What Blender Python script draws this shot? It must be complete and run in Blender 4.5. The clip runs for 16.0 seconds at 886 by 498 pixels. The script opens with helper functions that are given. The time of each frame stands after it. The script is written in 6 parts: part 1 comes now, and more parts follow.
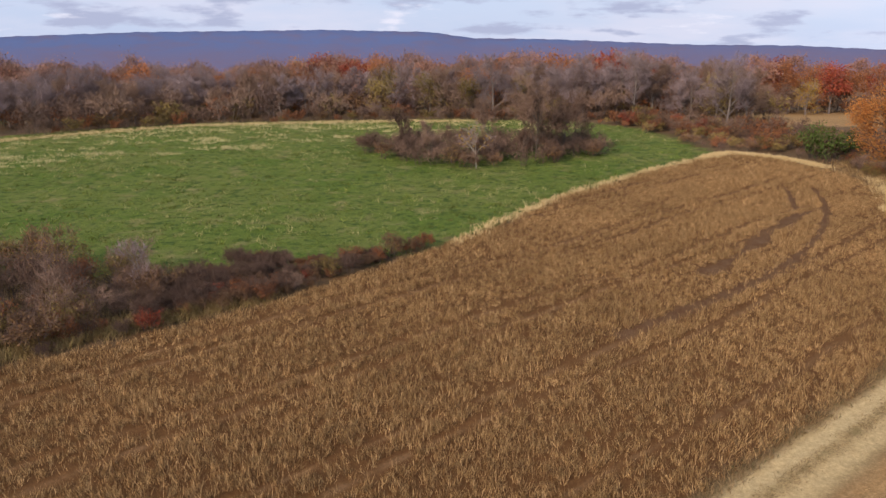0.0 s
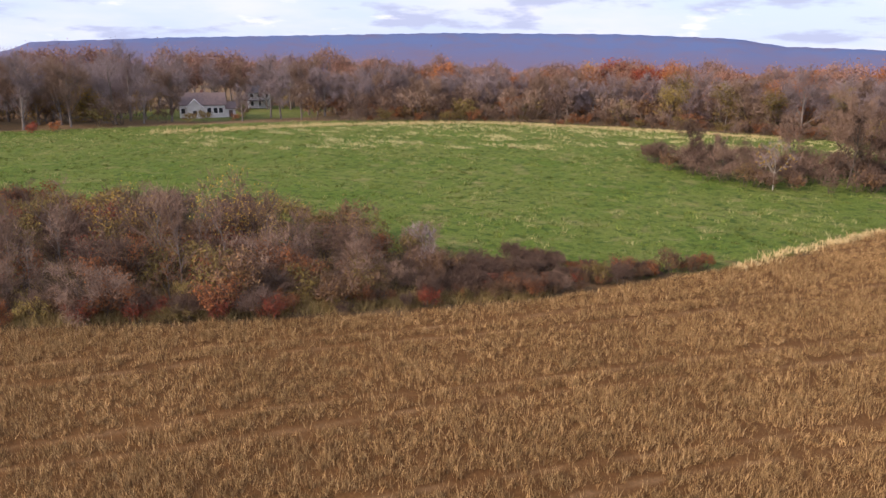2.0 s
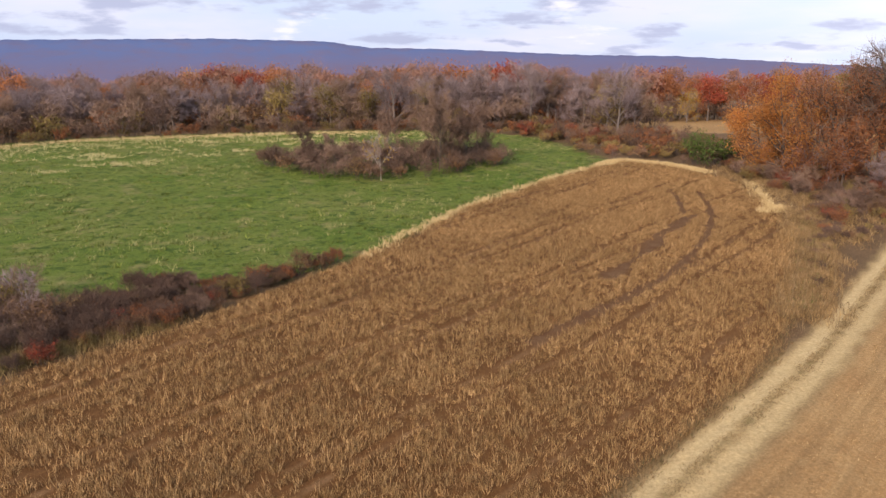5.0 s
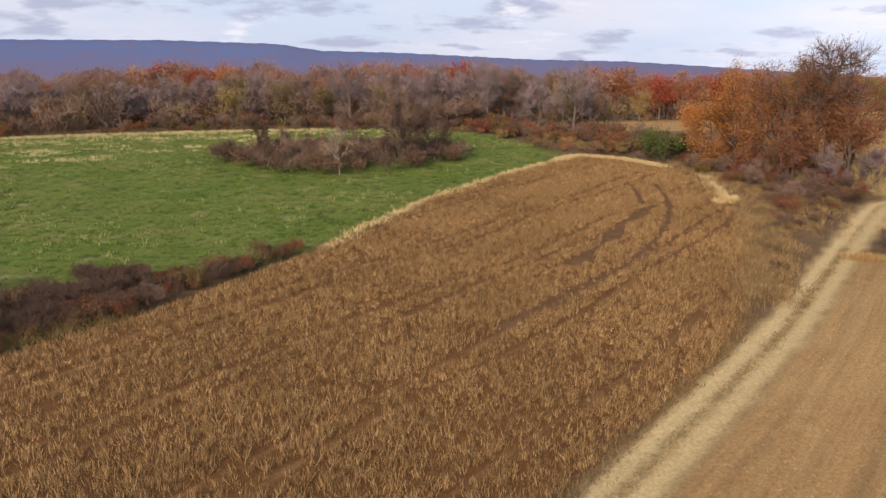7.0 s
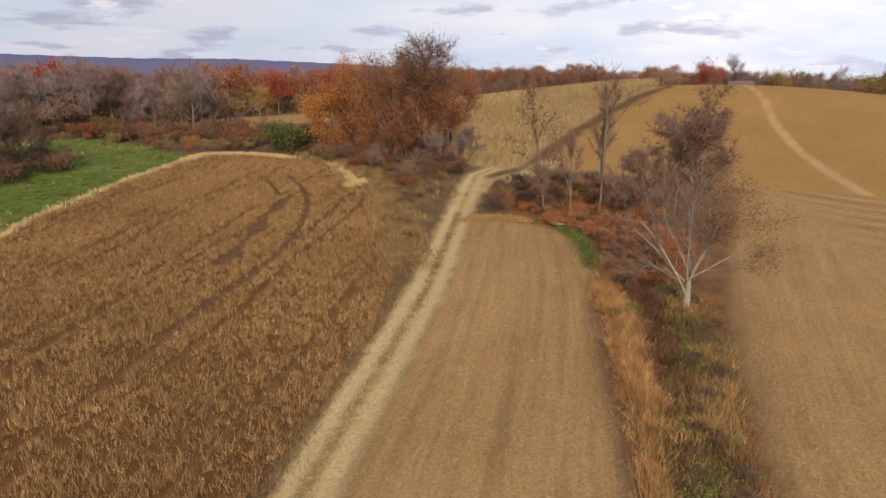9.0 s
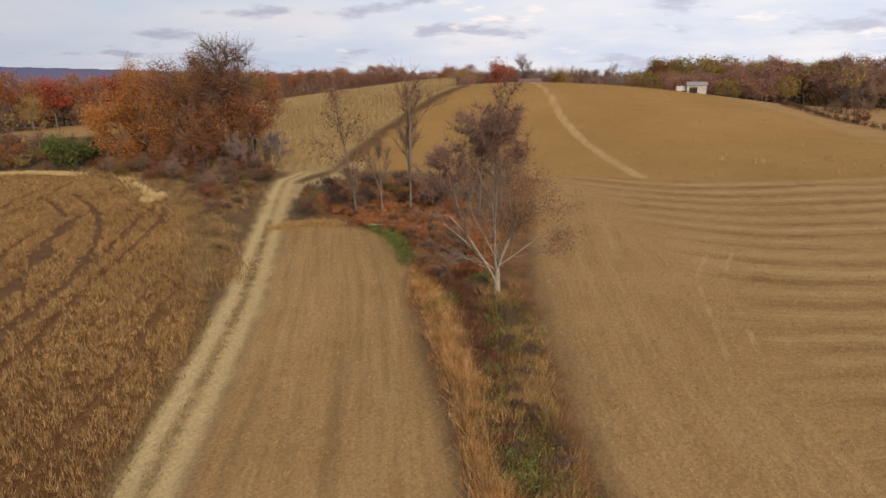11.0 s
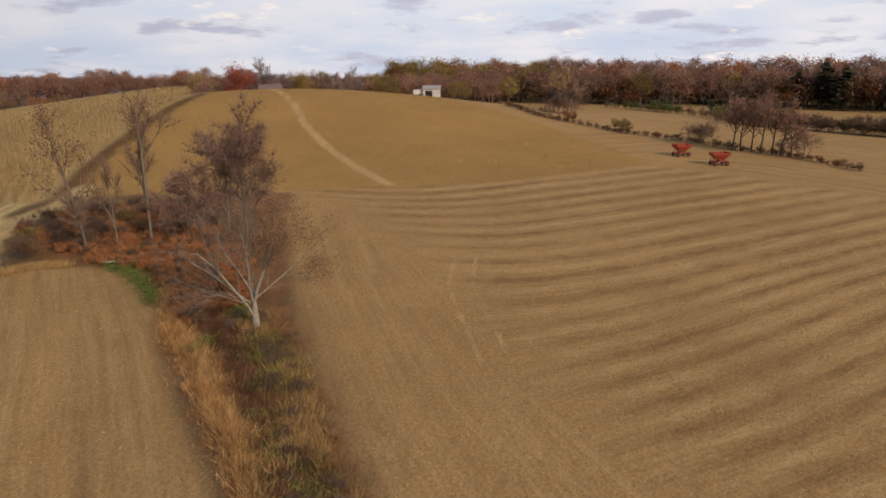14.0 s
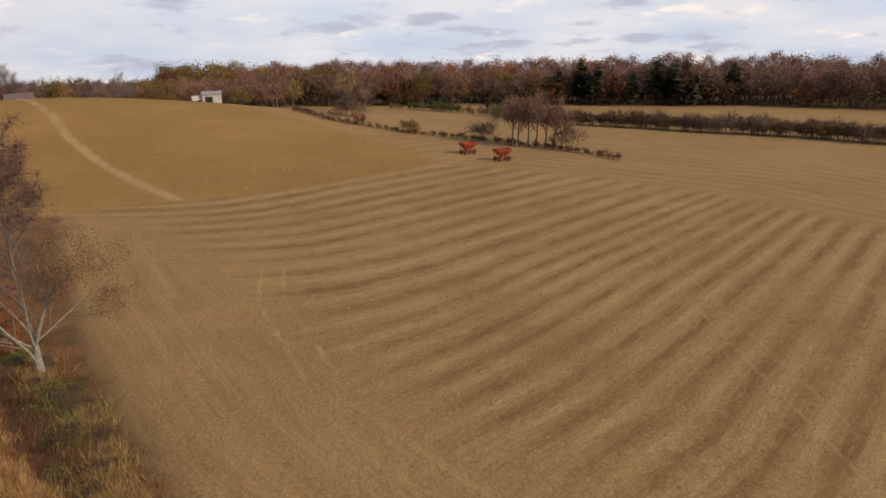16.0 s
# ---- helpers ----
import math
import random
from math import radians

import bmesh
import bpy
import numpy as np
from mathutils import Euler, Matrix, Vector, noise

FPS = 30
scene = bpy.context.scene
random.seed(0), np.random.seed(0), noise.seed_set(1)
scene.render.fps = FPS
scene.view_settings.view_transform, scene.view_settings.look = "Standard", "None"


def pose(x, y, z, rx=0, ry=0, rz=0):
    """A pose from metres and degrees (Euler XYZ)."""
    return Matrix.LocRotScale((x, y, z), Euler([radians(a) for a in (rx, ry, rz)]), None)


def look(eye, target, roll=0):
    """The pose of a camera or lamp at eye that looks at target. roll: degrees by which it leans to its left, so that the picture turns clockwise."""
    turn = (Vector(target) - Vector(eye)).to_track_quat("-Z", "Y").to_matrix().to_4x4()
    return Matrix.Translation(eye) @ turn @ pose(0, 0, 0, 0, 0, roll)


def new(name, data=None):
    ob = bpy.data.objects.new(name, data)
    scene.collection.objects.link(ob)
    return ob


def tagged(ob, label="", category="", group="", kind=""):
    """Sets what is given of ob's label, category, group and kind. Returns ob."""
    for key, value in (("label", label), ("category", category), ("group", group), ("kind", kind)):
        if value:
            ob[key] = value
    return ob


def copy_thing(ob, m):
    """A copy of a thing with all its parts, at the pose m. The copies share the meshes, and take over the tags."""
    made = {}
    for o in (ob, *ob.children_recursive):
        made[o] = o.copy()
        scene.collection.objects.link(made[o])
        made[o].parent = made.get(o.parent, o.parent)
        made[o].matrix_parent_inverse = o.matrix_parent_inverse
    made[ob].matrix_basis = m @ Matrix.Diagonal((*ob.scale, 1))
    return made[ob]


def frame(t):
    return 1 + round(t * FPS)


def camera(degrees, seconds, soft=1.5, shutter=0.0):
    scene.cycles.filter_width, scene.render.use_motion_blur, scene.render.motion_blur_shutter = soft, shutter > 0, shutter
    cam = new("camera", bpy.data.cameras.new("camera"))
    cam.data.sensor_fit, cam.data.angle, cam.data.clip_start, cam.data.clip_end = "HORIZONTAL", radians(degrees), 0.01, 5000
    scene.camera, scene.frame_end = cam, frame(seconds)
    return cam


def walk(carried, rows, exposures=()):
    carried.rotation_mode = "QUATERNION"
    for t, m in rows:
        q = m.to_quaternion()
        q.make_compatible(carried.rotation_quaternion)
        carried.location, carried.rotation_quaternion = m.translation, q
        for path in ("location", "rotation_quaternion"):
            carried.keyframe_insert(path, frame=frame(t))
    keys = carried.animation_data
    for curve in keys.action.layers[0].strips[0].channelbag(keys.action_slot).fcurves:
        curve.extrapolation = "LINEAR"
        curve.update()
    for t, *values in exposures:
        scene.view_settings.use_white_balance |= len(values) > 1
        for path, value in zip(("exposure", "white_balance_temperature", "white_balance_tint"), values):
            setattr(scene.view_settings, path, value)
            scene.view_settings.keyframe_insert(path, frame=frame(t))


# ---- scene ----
EXPOSURES = ((0.0, 0.40, 6750, 19), (0.6, 0.60, 6750, 20), (1.5, 0.76, 6750, 21), (2.7, 0.80, 6700, 22), (4.2, 0.72, 6850, 21), (7.0, 0.48, 7100, 18), (8.6, 0.32, 7350, 17), (11.0, 0.06, 7450, 16), (13.0, -0.05, 7400, 16), (16.0, -0.13, 7400, 15))
cam = camera(65.44, 16.0, soft=1.5)
walk(cam, [
    (0, pose(0.169, 0.151, 16.423, 72.983, 0.385, 2.171)),
    (0.5, pose(0.201, 0.013, 16.359, 73.044, -0.211, 15.900)),
    (1, pose(0.076, -0.155, 16.328, 73.070, -0.474, 20.036)),
    (1.5, pose(-0.144, -0.303, 16.419, 73.125, -0.739, 22.643)),
    (2, pose(-0.319, -0.423, 16.585, 73.159, -0.951, 25.255)),
    (2.5, pose(-0.340, -0.482, 16.758, 73.224, -1.043, 25.981)),
    (3, pose(-0.210, -0.476, 16.911, 73.295, -1.100, 24.783)),
    (3.5, pose(-0.043, -0.401, 17.027, 73.478, -0.826, 17.338)),
    (4, pose(-0.015, -0.277, 17.070, 73.647, -0.297, 2.727)),
    (4.5, pose(-0.147, -0.113, 16.988, 73.657, 0.055, -3.675)),
    (4.7, pose(-0.210, -0.058, 16.935, 73.656, 0.102, -4.876)),
    (7, pose(-0.960, 0.459, 15.538, 74.001, -0.321, -9.839)),
    (7.5, pose(-1.137, 0.616, 15.340, 73.994, -0.225, -20.593)),
    (8, pose(-1.315, 0.730, 15.187, 73.948, -0.101, -26.364)),
    (8.5, pose(-1.485, 0.789, 15.098, 73.890, -0.000, -34.860)),
    (10.8, pose(-1.466, 0.548, 15.091, 73.949, 0.719, -52.346)),
    (11, pose(-1.451, 0.550, 15.150, 73.890, 0.813, -56.215)),
    (11.5, pose(-1.411, 0.578, 15.334, 73.756, 0.911, -61.855)),
    (12, pose(-1.343, 0.594, 15.566, 73.739, 0.846, -62.381)),
    (12.5, pose(-1.230, 0.557, 15.843, 73.688, 0.731, -62.332)),
    (13, pose(-1.059, 0.497, 16.163, 73.590, 0.650, -68.565)),
    (13.5, pose(-0.919, 0.522, 16.462, 73.502, 0.814, -75.938)),
    (14, pose(-0.819, 0.584, 16.687, 73.487, 0.763, -76.844)),
    (14.5, pose(-0.712, 0.694, 16.855, 73.465, 0.666, -78.950)),
    (15, pose(-0.642, 0.930, 16.993, 73.339, 0.893, -90.031)),
    (15.5, pose(-0.640, 1.244, 17.060, 73.293, 0.950, -95.076)),
    (16, pose(-0.677, 1.556, 17.046, 73.352, 0.854, -94.423)),
], exposures=EXPOSURES)

# ---------- world and sun ----------
SUN_TURN = radians(215)
world = bpy.data.worlds.new("world")
scene.world = world
world.use_nodes = True
wn, wl = world.node_tree.nodes, world.node_tree.links
wn.clear()


def wnode(kind, **vals):
    n = wn.new(kind)
    for k, v in vals.items():
        n.inputs[k].default_value = v
    return n


sky = wn.new("ShaderNodeTexSky")
sky.sky_type, sky.sun_disc = "NISHITA", False
sky.sun_elevation, sky.sun_rotation = radians(28), SUN_TURN
sky.altitude, sky.air_density, sky.dust_density = 200, 1.0, 1.2
coord = wn.new("ShaderNodeTexCoord")
# clouds lie on a flat layer overhead, so they crowd together towards the horizon
split = wn.new("ShaderNodeSeparateXYZ")
wl.new(coord.outputs["Generated"], split.inputs[0])
lift = wn.new("ShaderNodeMath")
lift.operation = "MAXIMUM"
lift.inputs[1].default_value = -0.08
wl.new(split.outputs["Z"], lift.inputs[0])
depth = wn.new("ShaderNodeMath")
depth.operation = "ADD"
depth.inputs[1].default_value = 0.20
wl.new(lift.outputs[0], depth.inputs[0])
plane = wn.new("ShaderNodeCombineXYZ")
for k in (0, 1):
    d = wn.new("ShaderNodeMath")
    d.operation = "DIVIDE"
    wl.new(split.outputs[k], d.inputs[0])
    wl.new(depth.outputs[0], d.inputs[1])
    wl.new(d.outputs[0], plane.inputs[k])


def cloud_mask(scale, detail, lo, hi, offset):
    move = wn.new("ShaderNodeVectorMath")
    move.operation = "ADD"
    move.inputs[1].default_value = offset
    wl.new(plane.outputs["Vector"], move.inputs[0])
    tex = wnode("ShaderNodeTexNoise", Scale=scale, Detail=detail, Roughness=0.55)
    wl.new(move.outputs[0], tex.inputs["Vector"])
    ramp = wn.new("ShaderNodeMapRange")
    ramp.interpolation_type = "SMOOTHSTEP"
    ramp.inputs["From Min"].default_value, ramp.inputs["From Max"].default_value = lo, hi
    wl.new(tex.outputs["Fac"], ramp.inputs["Value"])
    return ramp.outputs["Result"]


def wmix(a, b, fac):
    m = wn.new("ShaderNodeMix")
    m.data_type = "RGBA"
    for sock, v in ((m.inputs[6], a), (m.inputs[7], b), (m.inputs[0], fac)):
        if hasattr(v, "links"):
            wl.new(v, sock)
        else:
            sock.default_value = v
    return m.outputs[2]


# the sky is paler and clearer to the east, with more grey cloud over the ridge
facing = wn.new("ShaderNodeVectorMath")
facing.operation = "DOT_PRODUCT"
facing.inputs[1].default_value = (0.92, -0.39, 0.0)
wl.new(coord.outputs["Generated"], facing.inputs[0])
east = wn.new("ShaderNodeMapRange")
east.interpolation_type = "SMOOTHSTEP"
east.inputs["From Min"].default_value, east.inputs["From Max"].default_value = -0.2, 0.95
wl.new(facing.outputs["Value"], east.inputs["Value"])
east = east.outputs["Result"]
haze = wmix((4.1, 5.3, 7.2, 1), (6.4, 8.0, 10.6, 1), east)
veil = wmix(sky.outputs["Color"], haze, 0.86)
white = wmix(veil, wmix((5.2, 5.75, 6.9, 1), (8.3, 8.9, 9.9, 1), east), cloud_mask(0.8, 6.0, 0.36, 0.70, (3.1, 0.4, 0.0)))
grey = wmix(white, wmix((3.3, 3.9, 5.3, 1), (5.2, 5.9, 7.7, 1), east), cloud_mask(1.9, 7.0, 0.535, 0.66, (7.3, 1.7, 0.2)))
grey = wmix(grey, wmix((6.0, 6.5, 7.5, 1), (10.2, 10.0, 10.0, 1), east), cloud_mask(2.2, 8.0, 0.60, 0.72, (5.3, 2.7, 1.2)))
back = wnode("ShaderNodeBackground", Strength=0.1)
wl.new(grey, back.inputs["Color"])
out = wn.new("ShaderNodeOutputWorld")
wl.new(back.outputs[0], out.inputs["Surface"])

sun = new("sun", bpy.data.lights.new("sun", "SUN"))
sun.data.energy, sun.data.angle, sun.data.color = 2.9, radians(8), (1.0, 0.862, 0.715)
sun.matrix_world = look((-60 * math.sin(radians(35)), -60 * math.cos(radians(35)), 32), (0, 0, 0))

# ---------- materials ----------


def material(name, rough=0.85):
    mat = bpy.data.materials.new(name)
    mat.use_nodes = True
    shader = mat.node_tree.nodes["Principled BSDF"]
    shader.inputs["Roughness"].default_value = rough
    shader.inputs["Specular IOR Level"].default_value = 0.06
    return mat, mat.node_tree.nodes, mat.node_tree.links, shader


def rgba(c):
    return (*c, 1.0)


def mixed(n, l, a, b, fac, mode="MIX"):
    m = n.new("ShaderNodeMix")
    m.data_type, m.blend_type = "RGBA", mode
    for sock, v in ((m.inputs[6], a), (m.inputs[7], b), (m.inputs[0], fac)):
        if hasattr(v, "links"):
            l.new(v, sock)
        else:
            sock.default_value = rgba(v) if isinstance(v, tuple) and len(v) == 3 else v
    return m.outputs[2]


def noise_fac(n, l, scale, detail=4.0, lo=0.35, hi=0.65, vector=None, rough=0.6):
    if vector is None:
        vector = n.new("ShaderNodeTexCoord").outputs["Object"]
    t = n.new("ShaderNodeTexNoise")
    t.inputs["Scale"].default_value, t.inputs["Detail"].default_value = scale, detail
    t.inputs["Roughness"].default_value = rough
    l.new(vector, t.inputs["Vector"])
    r = n.new("ShaderNodeMapRange")
    r.inputs["From Min"].default_value, r.inputs["From Max"].default_value = lo, hi
    l.new(t.outputs["Fac"], r.inputs["Value"])
    return r.outputs["Result"]


def plant(name, colours, rough=0.8, glow_through=0.0, by_object=0.35, patch=None):
    """Leaves, stalks and twigs: the colours run through the pieces, and each plant has its own tone."""
    mat, n, l, sh = material(name, rough)
    geo = n.new("ShaderNodeNewGeometry")
    ramp = n.new("ShaderNodeValToRGB")
    els = ramp.color_ramp.elements
    while len(els) < len(colours):
        els.new(0.5)
    for i, c in enumerate(colours):
        els[i].position, els[i].color = i / max(1, len(colours) - 1), rgba(c)
    l.new(geo.outputs["Random Per Island"], ramp.inputs["Fac"])
    info = n.new("ShaderNodeObjectInfo")
    hsv = n.new("ShaderNodeHueSaturation")
    span = n.new("ShaderNodeMapRange")
    span.inputs["To Min"].default_value, span.inputs["To Max"].default_value = 1.0 - by_object, 1.0 + by_object
    l.new(info.outputs["Random"], span.inputs["Value"])
    tone = span.outputs["Result"]
    for scale, depth in patch or ():
        r = n.new("ShaderNodeMapRange")
        r.inputs["To Min"].default_value, r.inputs["To Max"].default_value = 1.0 - depth, 1.0 + depth
        l.new(noise_fac(n, l, scale, 3.0, 0.36, 0.64), r.inputs["Value"])
        m = n.new("ShaderNodeMath")
        m.operation = "MULTIPLY"
        l.new(tone, m.inputs[0])
        l.new(r.outputs["Result"], m.inputs[1])
        tone = m.outputs[0]
    l.new(tone, hsv.inputs["Value"])
    l.new(ramp.outputs["Color"], hsv.inputs["Color"])
    l.new(hsv.outputs["Color"], sh.inputs["Base Color"])
    if glow_through:
        thin = n.new("ShaderNodeBsdfTranslucent")
        l.new(hsv.outputs["Color"], thin.inputs["Color"])
        both = n.new("ShaderNodeMixShader")
        both.inputs[0].default_value = glow_through
        l.new(sh.outputs[0], both.inputs[1])
        l.new(thin.outputs[0], both.inputs[2])
        l.new(both.outputs[0], n["Material Output"].inputs["Surface"])
    return mat


def plain(name, a, b, scale, rough=0.7, metal=0.0, bump=0.0):
    """A painted or grown surface with two tones and a fine grain."""
    mat, n, l, sh = material(name, rough)
    f = noise_fac(n, l, scale, 6.0)
    l.new(mixed(n, l, a, b, f), sh.inputs["Base Color"])
    sh.inputs["Metallic"].default_value = metal
    sh.inputs["Specular IOR Level"].default_value = 0.3
    if bump:
        bn = n.new("ShaderNodeBump")
        bn.inputs["Strength"].default_value = bump
        l.new(noise_fac(n, l, scale * 3, 6.0, 0.2, 0.8), bn.inputs["Height"])
        l.new(bn.outputs[0], sh.inputs["Normal"])
    return mat


# ---------- lie of the land ----------


def smooth(a, b, v):
    u = np.clip((v - a) / (b - a), 0.0, 1.0)
    return u * u * (3.0 - 2.0 * u)


def height(x, y):
    """A flat farm plateau with a round hill in the east, falling to a valley all round."""
    x, y = np.asarray(x, float), np.asarray(y, float)
    r = np.hypot(x, y)
    u = (x - 134.4) * 0.9205 + (y - 70.5) * 0.3908
    v = -(x - 134.4) * 0.3908 + (y - 70.5) * 0.9205
    z = 8.5 * np.exp(-(u / 38.5) ** 2 - (v / np.where(v < 0, 63.0, 61.0)) ** 2)
    z = z + 1.0 * np.exp(-((x + 25.0) / 60.0) ** 2 - ((y - 112.0) / 30.0) ** 2)
    z = z - 3.2 * smooth(130.0, 250.0, r) - 75.0 * smooth(230.0, 1500.0, r)
    z = z - 1.0 * smooth(95.0, 200.0, x) * smooth(60.0, -20.0, y)
    return z - 230.0 * smooth(1300.0, 4700.0, r)


def ground_z(x, y):
    return float(height(x, y))


def inside(poly, x, y):
    """Signed distance to a plan outline, positive inside."""
    x, y = np.asarray(x, float), np.asarray(y, float)
    d = np.full(x.shape, 1e9)
    odd = np.zeros(x.shape, bool)
    for (ax, ay), (bx, by) in zip(poly, poly[1:] + poly[:1]):
        ex, ey = bx - ax, by - ay
        t = np.clip(((x - ax) * ex + (y - ay) * ey) / (ex * ex + ey * ey), 0, 1)
        d = np.minimum(d, np.hypot(x - ax - t * ex, y - ay - t * ey))
        cross = (ay > y) != (by > y)
        odd ^= cross & (x < ax + (y - ay) * ex / (ey if ey else 1e-9))
    return np.where(odd, d, -d)


def beside(line, x, y):
    """Distance to a plan line, and the way along it."""
    x, y = np.asarray(x, float), np.asarray(y, float)
    d, along, run = np.full(x.shape, 1e9), np.zeros(x.shape), 0.0
    side = np.zeros(x.shape)
    for (ax, ay), (bx, by) in zip(line, line[1:]):
        ex, ey = bx - ax, by - ay
        ln = math.hypot(ex, ey)
        t = np.clip(((x - ax) * ex + (y - ay) * ey) / ln ** 2, 0, 1)
        dd = np.hypot(x - ax - t * ex, y - ay - t * ey)
        near = dd < d
        d, along = np.where(near, dd, d), np.where(near, run + t * ln, along)
        side = np.where(near, np.sign((x - ax) * ey - (y - ay) * ex), side)
        run += ln
    return d, along, side


SOY = [(-70, 2), (-43.3, 19.3), (-31.8, 26.5), (-21.2, 34.1), (-12.5, 41.4), (-6.4, 49.1), (-3.1, 53.0), (2.1, 59.7), (9.6, 71.6), (21.7, 84.9),
       (31.8, 94.9), (37.1, 99.2), (41.9, 95.3), (45.3, 85.7), (45.5, 78), (42.0, 66.7), (38.6, 57.4), (34.7, 51.6), (30.6, 45.1), (26.2, 38.8), (21.7, 33.5), (17.2, 29.3), (13.5, 26.3),
       (10.4, 23.9), (6.9, 21.0), (-8.0, 7.4), (-30, -12), (-70, -20)]
GREEN = [(-132, 66), (-107, 95), (-85, 118), (-57, 141), (-26, 145), (0, 147), (22, 141), (31, 129), (34, 112), (35.1, 99.7),
         (21.7, 85.3), (9.6, 72.0), (2.1, 60.1), (-3.1, 53.4), (-9.6, 49.1), (-24.1, 47.2), (-38.5, 44.3), (-57.8, 43.3), (-77.0, 40.4)]
TRACK = [(-40.33, -23.63), (-10.33, 3.37), (9.87, 21.37), (15.87, 26.17), (25.87, 34.47), (41.67, 49.17), (51.67, 58.37), (56.8, 62.7), (61, 64)]
SPUR = [(50, 55.5), (56, 58.5), (62, 58.5), (70, 62)]
STUB_A = [(-40, -26), (10.5, 20), (25, 32), (40.3, 46.1), (43.0, 43.8), (43.8, 41), (43.8, 37), (41, 33.2), (36.5, 28.8), (31.9, 25.9), (27.6, 22.4), (23.4, 18.6), (20.3, 15.6), (17, 12.6), (-6, -8), (-30, -28)]
STRIP = [(-6, -8), (17.4, 12.2), (20.7, 15.1), (23.8, 18.0), (27.9, 21.7), (32.0, 25.2), (36.5, 28.6), (41, 33.2), (43.8, 37), (43.8, 41), (43, 44.5), (52, 54), (62, 55), (73, 41), (72, 36), (58, 30.5), (45.6, 24.2),
         (35.4, 19.0), (30.3, 15.8), (25.6, 12.8), (21.5, 9.8), (18.6, 7.5), (0, -7), (-4, -10)]
HILL_SOY = [(72, 41.5), (77, 26.5), (83, 13), (95, -1), (100.0, -5.3), (110.9, -0.3), (122.3, 7.5), (132.9, 16.7), (141.3, 26.7), (150, 37), (165, 75), (150, 95), (124.5, 78.0),
            (110, 76.1), (99, 74.1), (88.8, 71.4), (77.2, 66.7), (65.6, 60.0)]
PATH = [(150, 82), (129, 64.5), (119, 57), (108, 50), (95, 40), (85, 31.5), (78.5, 26)]
CORN = [(59.8, 71), (61.2, 62.4), (64.2, 62.4), (76.2, 69.1), (88.2, 73.9), (98.7, 76.6), (110, 78.6), (124, 80.6), (140, 110), (120, 140), (85, 112), (70, 90)]

STRIP_EDGE = [(-4, -10), (18.6, 7.8), (24.7, 12.2), (33, 17), (45.6, 24), (58, 30.5), (72, 36)]
HEADLAND = [(-4, -10), (18.6, 7.8), (33, 17), (58, 30.5), (72, 36), (68, 28.5), (59.4, 21.4), (45.7, 12), (38.7, 8.6), (29.5, 3), (22, -3), (5, -18)]
FAR_HEAD = [(100, -3), (93, -17), (84, -27.6), (73.6, -37.2), (64.8, -40.6), (58.6, -44.5), (38, -56), (50, -90), (100, -75), (140, -20)]
LAWN = [(-140, 104), (-104, 106), (-92, 128), (-112, 165), (-150, 160)]
PALE_FIELD = [(50, 140), (62, 132), (76, 126), (100, 158), (94, 188), (66, 186)]
TRAMS = (4.5, 10.4, 12.2, 18.1, 19.9, 25.9, 27.7, 35.0, 36.8)

TYRES = [(55.9, 11.5), (50.7, 11.1), (45.7, 10.4), (41.4, 8.9), (36.8, 7.1), (31.8, 5.2)]
MUD = [(17.2, 47.9), (19.2, 49.9), (22.7, 54.1), (27.0, 59.6), (31.2, 64.8), (33.3, 66.4)]
LOOPS = ([(31.8, 66.6), (33.8, 71.7), (35.4, 77.5)], [(38.4, 77.2), (36.5, 70.7), (33.9, 64.8), (30.5, 58.7), (26.2, 52.7), (20.5, 46.4), (14.2, 41.3), (8.8, 37.0)])

# ---------- ground ----------


def strewn(poly, count, seed, keep=None):
    """Points thrown over a plan outline."""
    rng = np.random.default_rng(seed)
    p = np.array(poly)
    lo, hi = p.min(0), p.max(0)
    pts = rng.uniform(lo, hi, (count, 2))
    ok = inside(poly, pts[:, 0], pts[:, 1]) > 0
    pts = pts[ok]
    if keep is not None:
        pts = pts[keep(pts[:, 0], pts[:, 1], rng)]
    return pts


def raw_mesh(name, verts, faces):
    """A mesh from arrays: verts (n, 3), faces (m, 3 or 4)."""
    me = bpy.data.meshes.new(name)
    verts, faces = np.asarray(verts, np.float32), np.asarray(faces, np.int32)
    m, k = faces.shape
    me.vertices.add(len(verts))
    me.vertices.foreach_set("co", verts.ravel())
    me.loops.add(m * k)
    me.loops.foreach_set("vertex_index", faces.ravel())
    me.polygons.add(m)
    me.polygons.foreach_set("loop_start", np.arange(0, m * k, k, dtype=np.int32))
    me.polygons.foreach_set("loop_total", np.full(m, k, np.int32))
    me.update(calc_edges=True)
    return me


